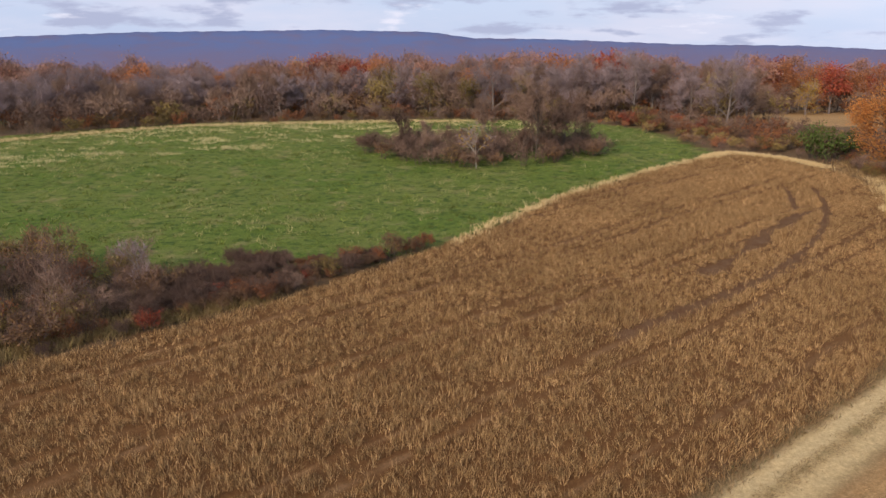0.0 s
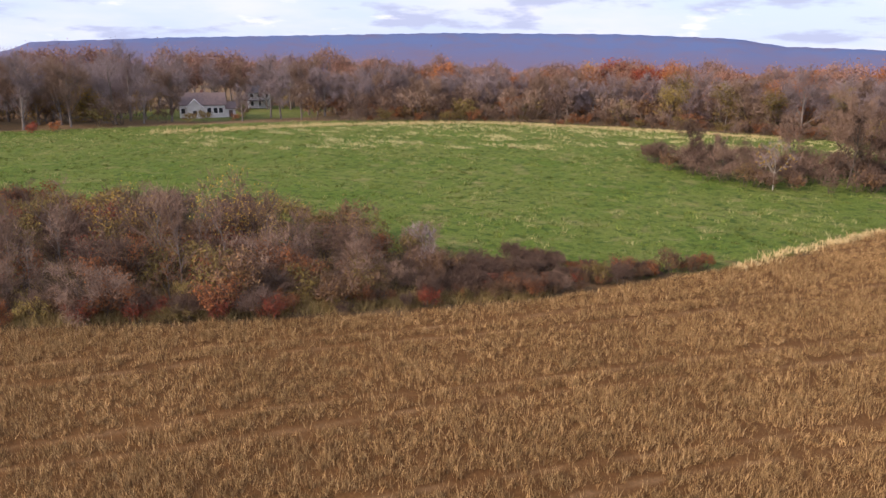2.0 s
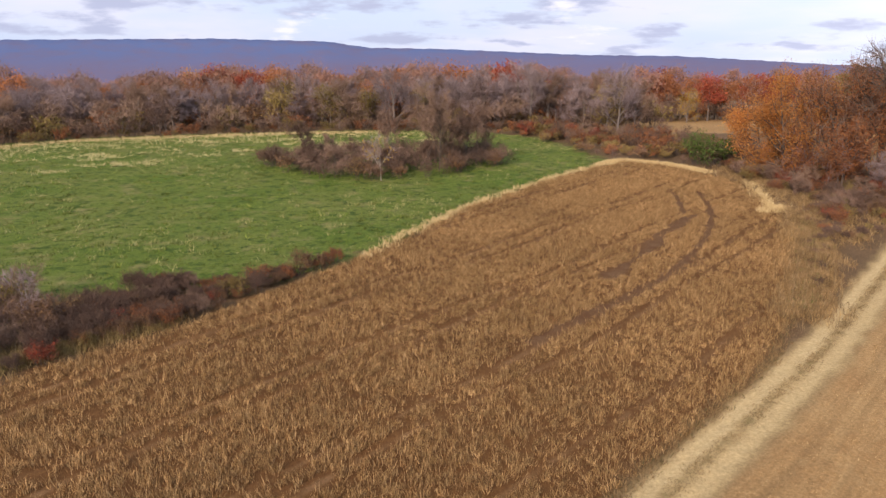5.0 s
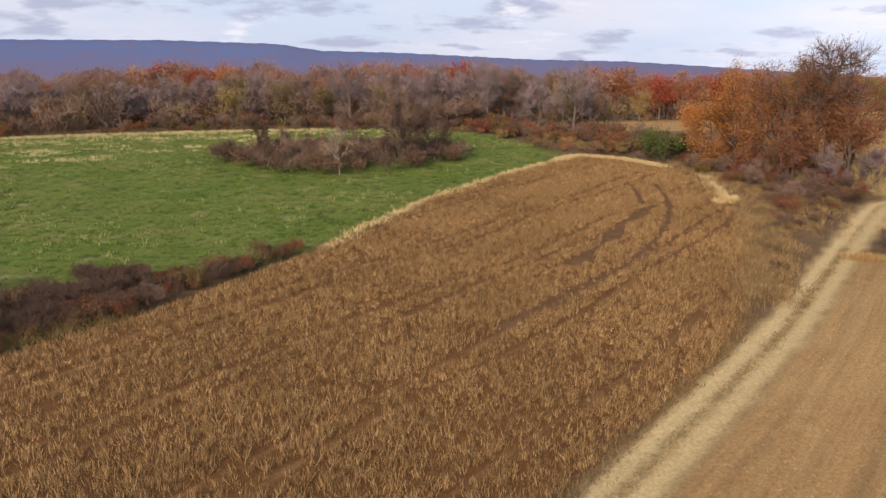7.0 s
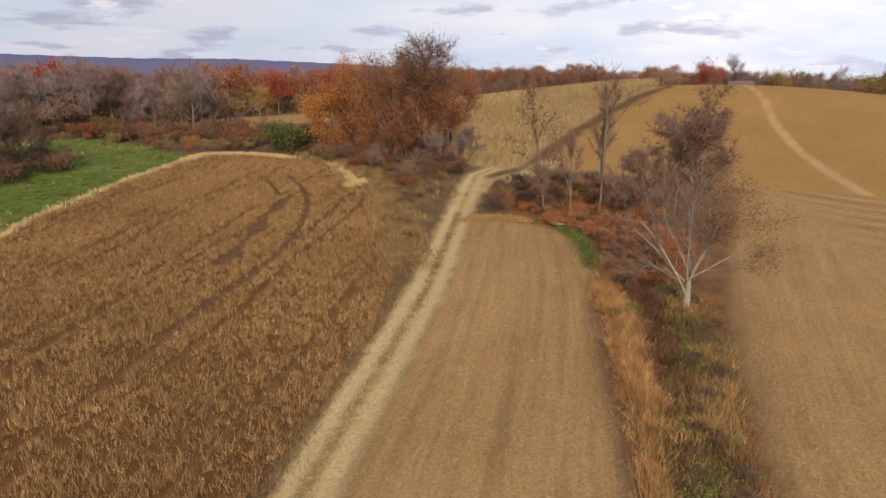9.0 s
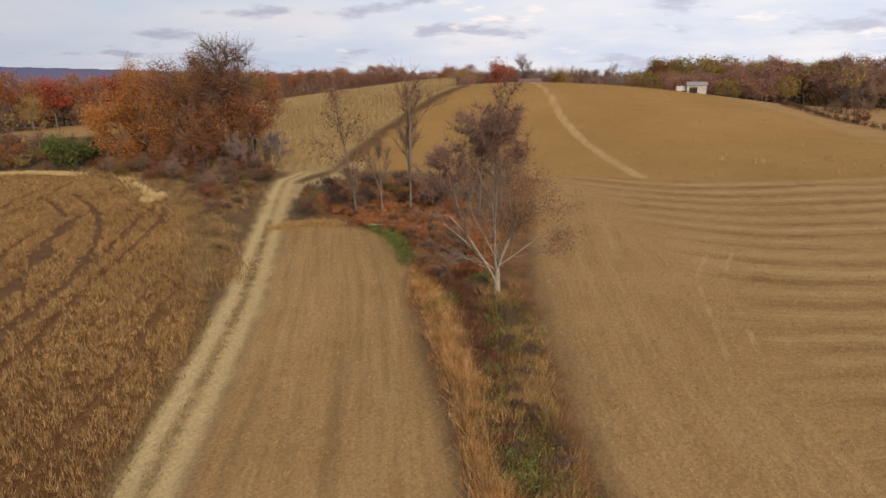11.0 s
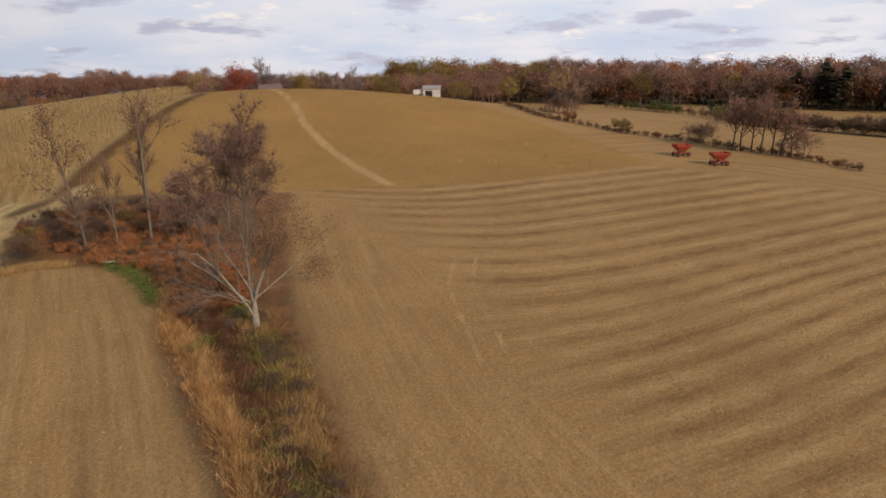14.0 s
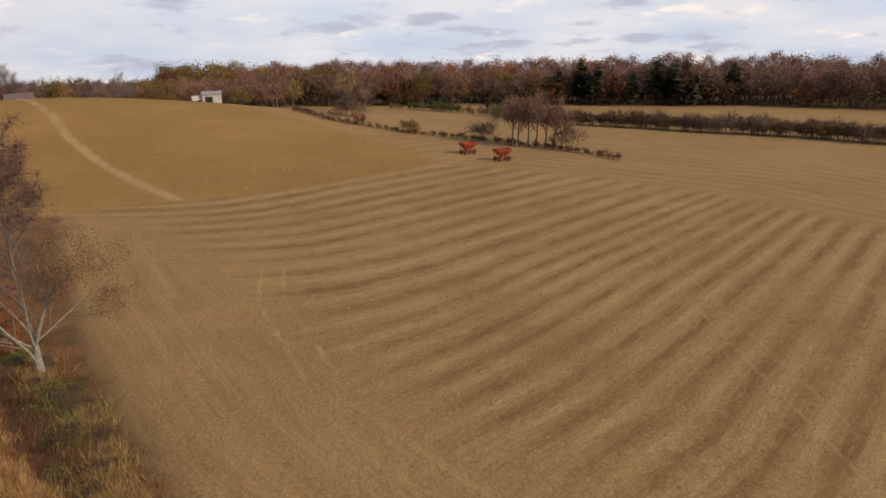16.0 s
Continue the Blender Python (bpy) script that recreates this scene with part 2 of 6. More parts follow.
def build_ground():
    turn = np.radians(np.concatenate([np.arange(-142, 78, 0.5), np.arange(78, 218, 3.5)]))
    rad = [0.0 + 1.5]
    while rad[-1] < 4800:
        rad.append(rad[-1] * (1.013 if 14 < rad[-1] < 260 else 1.05 if rad[-1] > 260 else 1.12))
    rad = np.array(rad)
    a, r = np.meshgrid(turn, rad, indexing="ij")
    x, y = -np.sin(a) * r, np.cos(a) * r
    z = height(x, y)
    rng = np.random.default_rng(5)
    wob = 0.35 * np.sin(x * 1.7 + 2 * np.sin(y * 0.9)) + 0.3 * np.sin(y * 2.3 + np.sin(x * 1.1))
    wob = wob * smooth(10, 40, r)
    dt, along, side = beside(TRACK, x, y)
    rut = np.exp(-((dt - 0.82 + 0.12 * np.sin(along * 0.9)) / 0.36) ** 2)
    z = z - 0.07 * rut + 0.02 * rng.normal(size=x.shape) * smooth(200, 60, r) * smooth(14, 24, r)
    na, nr = x.shape
    verts = np.stack([x, y, z], -1).reshape(-1, 3)
    idx = np.arange(na * nr).reshape(na, nr)
    nxt = np.roll(idx, -1, axis=0)
    faces = np.stack([idx[:, :-1], idx[:, 1:], nxt[:, 1:], nxt[:, :-1]], -1).reshape(-1, 4)
    faces = faces[:, ::-1]
    verts = np.vstack([verts, [[0, 0, ground_z(0, 0)]]])
    me = raw_mesh("ground", verts, faces)
    bm = bmesh.new()
    bm.from_mesh(me)
    bm.verts.ensure_lookup_table()
    for i in range(na):
        bm.faces.new((bm.verts[na * nr], bm.verts[int(nxt[i, 0])], bm.verts[int(idx[i, 0])]))
    bm.normal_update()
    bm.to_mesh(me)
    bm.free()

    def zone(name, w):
        at = me.attributes.new(name, "FLOAT", "POINT")
        at.data.foreach_set("value", np.append(np.asarray(w, np.float32).ravel(), np.asarray(w)[0, 0]).astype(np.float32))

    e = 0.8
    zone("soy", smooth(-e, e, inside(SOY, x, y) + wob))
    zone("green", np.maximum(smooth(-1.5, 1.5, inside(GREEN, x, y) + 2.2 * wob), 0.8 * smooth(-2, 3, inside(LAWN, x, y) + 3 * wob)))
    dsp, _, _ = beside(SPUR, x, y)
    zone("track", np.maximum(smooth(1.75, 1.05, dt + wob * 0.3), smooth(2.2, 1.0, dsp + wob * 0.5)))
    zone("off_track", dt * np.where(side == 0, 1, side))
    zone("tram", dt + 0.25 * np.sin(along * 0.21 + dt))
    zone("strip", smooth(-0.45, 0.45, inside(STRIP, x, y) + 0.9 * wob))
    hill = smooth(-1.0, 1.0, inside(HILL_SOY, x, y) + wob)
    dp, _, _ = beside(PATH, x, y)
    zone("hill", hill)
    zone("off_path", dp + 4.0 * (1 - hill))
    dl, _, _ = beside([(59, 57.5), (65.2, 61.4), (76.7, 67.9), (88.6, 72.6), (99, 75.3), (110, 77.3), (124.5, 79.2)], x, y)
    zone("lane", smooth(1.1, 0.5, dl + 0.5 * wob))
    dm, am, _ = beside(MUD, x, y)
    loop = np.minimum(beside(LOOPS[0], x, y)[0], beside(LOOPS[1], x, y)[0])
    zone("mud", np.maximum(smooth(1.2, 0.3, dm + 0.6 * wob), 0.95 * smooth(0.9, 0.3, loop)))
    zone("corn", smooth(-1, 1, inside(CORN, x, y)))
    stub = np.maximum(smooth(-0.8, 0.8, inside(STUB_A, x, y)), smooth(3, -3, (y - 0.62 * x) + 4) * smooth(-1, 1, -inside(STRIP, x, y)))
    stub = np.maximum(stub, smooth(50, 70, x) * smooth(60, 40, y))
    stub = np.maximum(stub, smooth(-1, 2, inside(PALE_FIELD, x, y) + wob))
    zone("stubble", stub * smooth(400, 260, r))
    zone("inner", smooth(-0.8, 0.8, inside(STUB_A, x, y)))
    # crop rows: across-row metres, bending round the hill foot
    dh, alh, _ = beside(STRIP_EDGE, x, y)
    headland = inside(HEADLAND, x, y) > 0
    run, acr = 0.62 * x - 0.785 * y, 0.785 * x + 0.62 * y
    bent = acr - 0.14 * smooth(60, 15, acr) * np.maximum(0, run - 25) - 0.03 * smooth(25, 60, acr) * np.maximum(0, 36 - run) ** 2 - 22.2
    bent = np.where(bent < 12.0, 1.5 * bent, 18.0 + 0.95 * (bent - 12.0))
    rows = np.where(inside(STUB_A, x, y) > -1, dt * 1.3, np.where(headland, dh * 1.6, np.where(inside(FAR_HEAD, x, y) > 0, beside(FAR_HEAD[:7], x, y)[0] * 1.3, bent)))
    zone("rows", rows)
    zone("along", np.where(inside(STUB_A, x, y) > -1, along, np.where(headland, alh, np.where(inside(FAR_HEAD, x, y) > 0, beside(FAR_HEAD[:7], x, y)[1], run))))
    off = np.where(inside(STUB_A, x, y) > -1, 0.0, smooth(-0.5, 7.0 + 4.0 * wob, -inside(HEADLAND, x, y)))
    off = off * (0.35 + 0.65 * smooth(0, 3, -inside(FAR_HEAD, x, y)))
    zone("banded", np.where(headland, 0.18 * smooth(0.0, 4.0, inside(HEADLAND, x, y)), off) * smooth(12, 30, r) * (0.15 + 0.85 * smooth(122, 100, r)))
    zone("wheel", beside([(66, -21), (35.6, -18.7), (10, -17)], x, y)[0] + 0.05 * wob + 6.0 * smooth(63, 66, x))
    dy, ay, _ = beside(TYRES, x, y)
    zone("turning", dy + 0.05 * wob + 4.0 * smooth(1.5, 0.2, ay) + 4.0 * smooth(23.5, 25.0, ay))
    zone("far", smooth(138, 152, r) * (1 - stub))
    return me


ground_mat, n, l, sh = material("field_ground", 0.95)
here = n.new("ShaderNodeTexCoord").outputs["Object"]


def zone_fac(name):
    at = n.new("ShaderNodeAttribute")
    at.attribute_name = name
    return at.outputs["Fac"]


def maths(op, a, b=None):
    m = n.new("ShaderNodeMath")
    m.operation = op
    for i, v in enumerate((a, b)):
        if v is None:
            continue
        if hasattr(v, "links"):
            l.new(v, m.inputs[i])
        else:
            m.inputs[i].default_value = v
    return m.outputs[0]


def field(a, b, c, scale):
    """Two-scale tone: broad patches, then grain."""
    big = mixed(n, l, a, b, noise_fac(n, l, scale, 5.0, 0.35, 0.65, here))
    return mixed(n, l, big, c, noise_fac(n, l, 4.5, 10.0, 0.47, 0.70, here, 0.8))


col = field((0.125, 0.078, 0.04), (0.085, 0.055, 0.03), (0.19, 0.122, 0.06), 0.3)                     # rough tan grass
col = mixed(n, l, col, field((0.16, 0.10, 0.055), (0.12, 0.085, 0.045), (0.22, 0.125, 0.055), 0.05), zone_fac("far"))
straw = field((0.335, 0.20, 0.083), (0.26, 0.147, 0.058), (0.41, 0.27, 0.12), 0.045)
lane = n.new("ShaderNodeCombineXYZ")
l.new(maths("MULTIPLY", zone_fac("rows"), 2.2), lane.inputs[0])
l.new(maths("MULTIPLY", zone_fac("along"), 0.10), lane.inputs[1])
streak = noise_fac(n, l, 1.0, 6.0, 0.40, 0.70, lane.outputs[0], 0.7)
straw = mixed(n, l, straw, (0.47, 0.32, 0.145), maths("MULTIPLY", zone_fac("inner"), 0.10))
straw = mixed(n, l, straw, (0.215, 0.125, 0.052), maths("MULTIPLY", streak, maths("MULTIPLY", noise_fac(n, l, 0.22, 5.0, 0.30, 0.66, here), 0.8)))
straw = mixed(n, l, straw, (0.20, 0.125, 0.055), maths("MULTIPLY", zone_fac("inner"), maths("MULTIPLY", noise_fac(n, l, 0.45, 6.0, 0.45, 0.66, lane.outputs[0], 0.65), 0.75)))
straw = mixed(n, l, straw, (0.24, 0.115, 0.04), maths("MULTIPLY", zone_fac("inner"), maths("MULTIPLY", noise_fac(n, l, 0.23, 7.0, 0.52, 0.72, here, 0.7), 0.35)))
straw = mixed(n, l, straw, (0.40, 0.275, 0.125), maths("MULTIPLY", noise_fac(n, l, 0.35, 8.0, 0.54, 0.72, here, 0.75), 0.5))
lane2 = n.new("ShaderNodeCombineXYZ")
l.new(maths("MULTIPLY", zone_fac("rows"), 0.8), lane2.inputs[0])
l.new(maths("MULTIPLY", zone_fac("along"), 0.05), lane2.inputs[1])
straw = mixed(n, l, straw, (0.41, 0.275, 0.122), maths("MULTIPLY", noise_fac(n, l, 1.0, 4.0, 0.48, 0.75, lane2.outputs[0], 0.7), 0.6))
wave = maths("SINE", maths("ADD", maths("MULTIPLY", zone_fac("rows"), 1.6755), maths("MULTIPLY", noise_fac(n, l, 0.07, 4.0, 0.0, 1.0, here), 2.4)))
fine = n.new("ShaderNodeCombineXYZ")
l.new(maths("MULTIPLY", zone_fac("rows"), 2.6), fine.inputs[0])
l.new(maths("MULTIPLY", zone_fac("along"), 0.55), fine.inputs[1])
rough_rows = noise_fac(n, l, 1.0, 7.0, 0.34, 0.66, fine.outputs[0], 0.75)
wave = maths("ADD", wave, maths("MULTIPLY", maths("SUBTRACT", rough_rows, 0.5), 1.2))
# dark and pale row bands: straw tone, with the low ridges' shading painted in
for tint, lo, hi, deep in (((0.155, 0.084, 0.034), 0.22, 1.15, 0.74), ((0.46, 0.318, 0.147), -0.20, -1.15, 0.52)):
    edge = n.new("ShaderNodeMapRange")
    edge.interpolation_type = "SMOOTHSTEP"
    edge.inputs["From Min"].default_value, edge.inputs["From Max"].default_value = lo, hi
    l.new(wave, edge.inputs["Value"])
    patchy = maths("ADD", 0.2, maths("MULTIPLY", noise_fac(n, l, 0.11, 6.0, 0.34, 0.62, here, 0.65), 0.85))
    straw = mixed(n, l, straw, tint, maths("MULTIPLY", maths("MULTIPLY", edge.outputs["Result"], patchy), maths("MULTIPLY", zone_fac("banded"), deep)))
dash = maths("MULTIPLY", maths("SUBTRACT", noise_fac(n, l, 2.2, 8.0, 0.40, 0.62, fine.outputs[0], 0.8), 0.0), 0.30)
straw = mixed(n, l, straw, (0.19, 0.112, 0.046), dash)
worn = maths("MULTIPLY", noise_fac(n, l, 0.075, 7.0, 0.50, 0.66, here, 0.6), maths("MULTIPLY", zone_fac("banded"), 0.35))
straw = mixed(n, l, straw, (0.19, 0.105, 0.042), worn)
straw = mixed(n, l, straw, (0.44, 0.31, 0.15), maths("MULTIPLY", maths("LESS_THAN", maths("ABSOLUTE", maths("SUBTRACT", zone_fac("wheel"), 0.85)), 0.11), maths("MULTIPLY", noise_fac(n, l, 0.5, 6.0, 0.35, 0.65, here), 0.25)))
straw = mixed(n, l, straw, (0.47, 0.335, 0.16), maths("MULTIPLY", maths("LESS_THAN", maths("ABSOLUTE", maths("SUBTRACT", zone_fac("turning"), 0.85)), 0.16), maths("MULTIPLY", noise_fac(n, l, 0.4, 6.0, 0.42, 0.68, here), 0.45)))
col = mixed(n, l, col, straw, zone_fac("stubble"))
bean_soil = field((0.12, 0.058, 0.021), (0.09, 0.043, 0.016), (0.165, 0.083, 0.031), 0.15)
tram = zone_fac("tram")
for tr in TRAMS:
    near = n.new("ShaderNodeMapRange")
    near.inputs["From Min"].default_value, near.inputs["From Max"].default_value = 0.26, 0.06
    l.new(maths("ABSOLUTE", maths("SUBTRACT", tram, tr)), near.inputs["Value"])
    bean_soil = mixed(n, l, bean_soil, (0.215, 0.128, 0.062), maths("MULTIPLY", near.outputs["Result"], maths("MULTIPLY", noise_fac(n, l, 0.5, 5.0, 0.40, 0.68, here), 0.6)))
col = mixed(n, l, col, mixed(n, l, mixed(n, l, field((0.08, 0.122, 0.019), (0.125, 0.144, 0.034), (0.045, 0.078, 0.014), 0.09), (0.034, 0.062, 0.013), noise_fac(n, l, 1.1, 6.0, 0.50, 0.66, here)), (0.215, 0.18, 0.075), noise_fac(n, l, 0.28, 8.0, 0.53, 0.74, here, 0.75)), zone_fac("green"))
col = mixed(n, l, col, field((0.20, 0.095, 0.04), (0.10, 0.056, 0.028), (0.28, 0.14, 0.055), 0.5), zone_fac("strip"))
col = mixed(n, l, col, bean_soil, zone_fac("soy"))
col = mixed(n, l, col, field((0.295, 0.172, 0.058), (0.24, 0.138, 0.046), (0.35, 0.21, 0.075), 0.06), zone_fac("hill"))
path_fac = n.new("ShaderNodeMapRange")
path_fac.interpolation_type = "SMOOTHSTEP"
path_fac.inputs["From Min"].default_value, path_fac.inputs["From Max"].default_value = 1.05, 0.35
l.new(maths("ADD", zone_fac("off_path"), maths("MULTIPLY", maths("SUBTRACT", noise_fac(n, l, 0.5, 5.0, 0.0, 1.0, here), 0.5), 0.9)), path_fac.inputs["Value"])
col = mixed(n, l, col, field((0.38, 0.24, 0.105), (0.33, 0.21, 0.09), (0.43, 0.29, 0.135), 0.1), path_fac.outputs["Result"])
col = mixed(n, l, col, field((0.36, 0.254, 0.118), (0.30, 0.208, 0.094), (0.41, 0.295, 0.14), 0.1), zone_fac("corn"))
# lane beside the corn: brown soil, its shade put into the dark colour
col = mixed(n, l, col, field((0.125, 0.066, 0.026), (0.09, 0.05, 0.021), (0.16, 0.088, 0.036), 0.3), zone_fac("lane"))
col = mixed(n, l, col, field((0.105, 0.053, 0.024), (0.145, 0.083, 0.042), (0.07, 0.036, 0.017), 0.8), zone_fac("mud"))
# two pale wheel ruts with a weedy crown between them
wander = maths("MULTIPLY", maths("SUBTRACT", noise_fac(n, l, 0.7, 5.0, 0.0, 1.0, here, 0.65), 0.5), 0.7)
off = maths("ADD", zone_fac("off_track"), wander)
dusty = field((0.37, 0.265, 0.122), (0.29, 0.205, 0.092), (0.42, 0.305, 0.145), 0.35)
for centre, half, tint in ((-0.68, 0.62, (0.46, 0.345, 0.17)), (0.72, 0.60, (0.42, 0.31, 0.15))):
    rut = n.new("ShaderNodeMapRange")
    rut.interpolation_type = "SMOOTHSTEP"
    rut.inputs["From Min"].default_value, rut.inputs["From Max"].default_value = half, half * 0.25
    l.new(maths("ABSOLUTE", maths("SUBTRACT", off, centre)), rut.inputs["Value"])
    dusty = mixed(n, l, dusty, mixed(n, l, tint, (0.40, 0.285, 0.135), noise_fac(n, l, 1.9, 8.0, 0.45, 0.72, here, 0.75)), maths("MULTIPLY", rut.outputs["Result"], 0.92))
crown = n.new("ShaderNodeMapRange")
crown.inputs["From Min"].default_value, crown.inputs["From Max"].default_value = 0.30, 0.08
l.new(maths("ABSOLUTE", off), crown.inputs["Value"])
dusty = mixed(n, l, dusty, (0.19, 0.145, 0.062), maths("MULTIPLY", crown.outputs["Result"], maths("MULTIPLY", noise_fac(n, l, 0.9, 6.0, 0.47, 0.66, here, 0.7), 0.85)))
col = mixed(n, l, col, dusty, zone_fac("track"))
grain = n.new("ShaderNodeHueSaturation")
speck = n.new("ShaderNodeMapRange")
speck.inputs["To Min"].default_value, speck.inputs["To Max"].default_value = 0.60, 1.42
l.new(noise_fac(n, l, 5.5, 7.0, 0.33, 0.67, here, 0.9), speck.inputs["Value"])
l.new(speck.outputs["Result"], grain.inputs["Value"])
l.new(col, grain.inputs["Color"])
col = grain.outputs["Color"]
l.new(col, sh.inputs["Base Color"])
bmp = n.new("ShaderNodeBump")
bmp.inputs["Strength"].default_value, bmp.inputs["Distance"].default_value = 0.5, 0.05
l.new(noise_fac(n, l, 9.0, 10.0, 0.2, 0.8, here, 0.75), bmp.inputs["Height"])
l.new(bmp.outputs[0], sh.inputs["Normal"])

ground = new("ground", build_ground())
ground.data.materials.append(ground_mat)
for p in ground.data.polygons:
    p.use_smooth = True
tagged(ground, "rolling autumn farmland with stubble, meadow and dirt track", "ground", kind="structure")

# ---------- distant ridge ----------


def build_ridge():
    turn = np.radians(np.arange(95, -150, -0.25))
    deg = np.degrees(turn)
    crest = np.interp(-deg, [-95, -58, -56.3, -55, -46, -25, -11.5, -3.2, 0.2, 6, 17, 24, 30, 34, 45, 60, 150],
                      [-1.8, -1.5, -1.05, -0.56, -0.13, 0.57, 0.68, 0.47, -0.02, -0.13, -0.60, -0.68, -0.98, -1.2, -1.75, -2.4, -2.8])
    wig = 0.035 * np.sin(turn * 190) + 0.02 * np.sin(turn * 430 + 1) + 0.012 * np.sin(turn * 913)
    top = 16 + 3600 * np.tan(np.radians(crest))
    teeth = 3600 * np.radians(wig * 0.5)
    foot = -170.0
    rows = 14
    verts, faces = [], []
    for i, a in enumerate(turn):
        for k in range(rows):
            u = k / (rows - 1)
            r = 2300 + 1300 * u
            zz = foot + (max(top[i], foot + 2) - foot) * u ** 1.5 + teeth[i] * max(0.0, u - 0.85) / 0.15
            verts.append((-math.sin(a) * r, math.cos(a) * r, zz))
        r = 4300
        verts.append((-math.sin(a) * r, math.cos(a) * r, foot - 20))
    m = rows + 1
    for i in range(len(turn) - 1):
        for k in range(m - 1):
            faces.append((i * m + k, i * m + k + 1, (i + 1) * m + k + 1, (i + 1) * m + k))
    return raw_mesh("backdrop", np.array(verts), np.array(faces))


ridge_mat, n, l, sh = material("hazed_far_ridge", 1.0)
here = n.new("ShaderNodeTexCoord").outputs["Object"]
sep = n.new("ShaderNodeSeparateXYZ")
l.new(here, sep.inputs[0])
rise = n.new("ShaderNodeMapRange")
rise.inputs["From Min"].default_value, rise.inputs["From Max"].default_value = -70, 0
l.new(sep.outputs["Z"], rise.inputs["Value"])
# blue-violet air haze put into the wooded ridge's colour, bluer towards the crest
hazed_woods = mixed(n, l, (0.125, 0.112, 0.175), (0.086, 0.122, 0.235), rise.outputs["Result"])
hazed_woods = mixed(n, l, hazed_woods, (0.135, 0.105, 0.15), noise_fac(n, l, 0.006, 7.0, 0.45, 0.8, here, 0.6))
hazed_woods = mixed(n, l, hazed_woods, (0.10, 0.115, 0.21), noise_fac(n, l, 0.05, 6.0, 0.5, 0.75, here))
l.new(hazed_woods, sh.inputs["Base Color"])
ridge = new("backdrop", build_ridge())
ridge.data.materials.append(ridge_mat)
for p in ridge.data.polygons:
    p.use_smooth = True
tagged(ridge, "long wooded mountain ridge beyond the valley, blue haze in its colour", "ridge", kind="structure")

# ---------- helpers for things ----------


def part(name, me, mat, parent=None, label=""):
    ob = new(name, me)
    if mat is not None:
        me.materials.append(mat)
    if parent is not None:
        ob.parent = parent
    if label:
        tagged(ob, label)
    return ob


def holder(name, x, y, turn=0.0, sink=0.0):
    ob = new(name)
    ob.matrix_world = pose(x, y, ground_z(x, y) - sink, 0, 0, turn)
    return ob


class Wood:
    """Gathers tapered limbs, then twigs or leaves, as arrays."""

    def __init__(self, seed):
        self.rng = random.Random(seed)
        self.nrg = np.random.default_rng(seed)
        self.v, self.f, self.tips, self.low = [], [], [], 0.3
        self.sides, self.steps = (7, 5, 3, 3), (5, 3, 3, 3)

    def limb(self, path, radii, sides):
        base = len(self.v)
        for i, (p, r) in enumerate(zip(path, radii)):
            d = (path[min(i + 1, len(path) - 1)] - path[max(i - 1, 0)]).normalized()
            a = d.orthogonal().normalized()
            b = d.cross(a)
            for k in range(sides):
                w = 2 * math.pi * k / sides
                self.v.append(tuple(p + (a * math.cos(w) + b * math.sin(w)) * r))
        for i in range(len(path) - 1):
            for k in range(sides):
                s, t = base + i * sides + k, base + i * sides + (k + 1) % sides
                self.f.append((s, t, t + sides, s + sides))

    def grow(self, p, d, length, r, level, spec):
        """spec per level: (children, spread in degrees, length ratio, wobble, lift)."""
        rng = self.rng
        kids, spread, ratio, wobble, lift = spec[level]
        steps = self.steps[level]
        path, radii = [p], [r]
        for i in range(steps):
            d = (d + Vector((rng.gauss(0, wobble), rng.gauss(0, wobble), rng.gauss(0, wobble * 0.5) + lift))).normalized()
            p = p + d * (length / steps)
            path.append(p)
            radii.append(r * (1 - 0.62 * (i + 1) / steps))
        if self.sides[level]:
            self.limb(path, radii, self.sides[level])
        if level == len(spec) - 1:
            for q in path[1:]:
                self.tips.append((q, d))
            return
        for k in range(kids):
            u = rng.uniform(self.low if level == 0 else 0.3, 1.0) if k < kids - 1 else 1.0
            j = min(int(u * steps), steps - 1)
            q = path[j].lerp(path[j + 1], u * steps - j)
            side = d.orthogonal().normalized()
            side = (Matrix.Rotation(rng.uniform(0, 2 * math.pi), 3, d) @ side)
            ang = radians(rng.gauss(spread, spread * 0.25))
            nd = (d * math.cos(ang) + side * math.sin(ang)).normalized()
            self.grow(q, nd, length * ratio * rng.uniform(0.75, 1.15) * (1.15 - 0.35 * u), max(0.012, radii[j] * 0.62), level + 1, spec)

    def trunk_mesh(self):
        return raw_mesh("trunk", self.v, self.f)

    def tip_arrays(self):
        return np.array([tuple(q) for q, _ in self.tips]), np.array([tuple(d) for _, d in self.tips])

    def twigs(self, per, length, width, fan=0.7, simple=False):
        """Fine bare twigs: slim slivers, with a bend where they are seen near."""
        q, d = self.tip_arrays()
        q, d = np.repeat(q, per, 0), np.repeat(d, per, 0)
        m = len(q)
        g = self.nrg
        d = d + g.normal(0, fan, (m, 3)) + np.array([0, 0, 0.45])
        d /= np.linalg.norm(d, axis=1)[:, None]
        ln = length * g.uniform(0.5, 1.2, (m, 1))
        s = np.cross(d, g.normal(size=(m, 3)))
        s *= width / np.linalg.norm(s, axis=1)[:, None]
        if simple:
            q = q + g.normal(0, length * 0.22, (m, 3))
            verts = np.stack([q - s, q + s, q + d * ln], 1).reshape(-1, 3)
            return raw_mesh("crown", verts, np.arange(m)[:, None] * 3 + [0, 1, 2])
        mid = q + d * ln * 0.5 + g.normal(0, 0.06, (m, 3)) * ln
        verts = np.stack([q - s, q + s, mid + s * 0.6, mid - s * 0.6, q + d * ln], 1).reshape(-1, 3)
        b = np.arange(m)[:, None] * 5
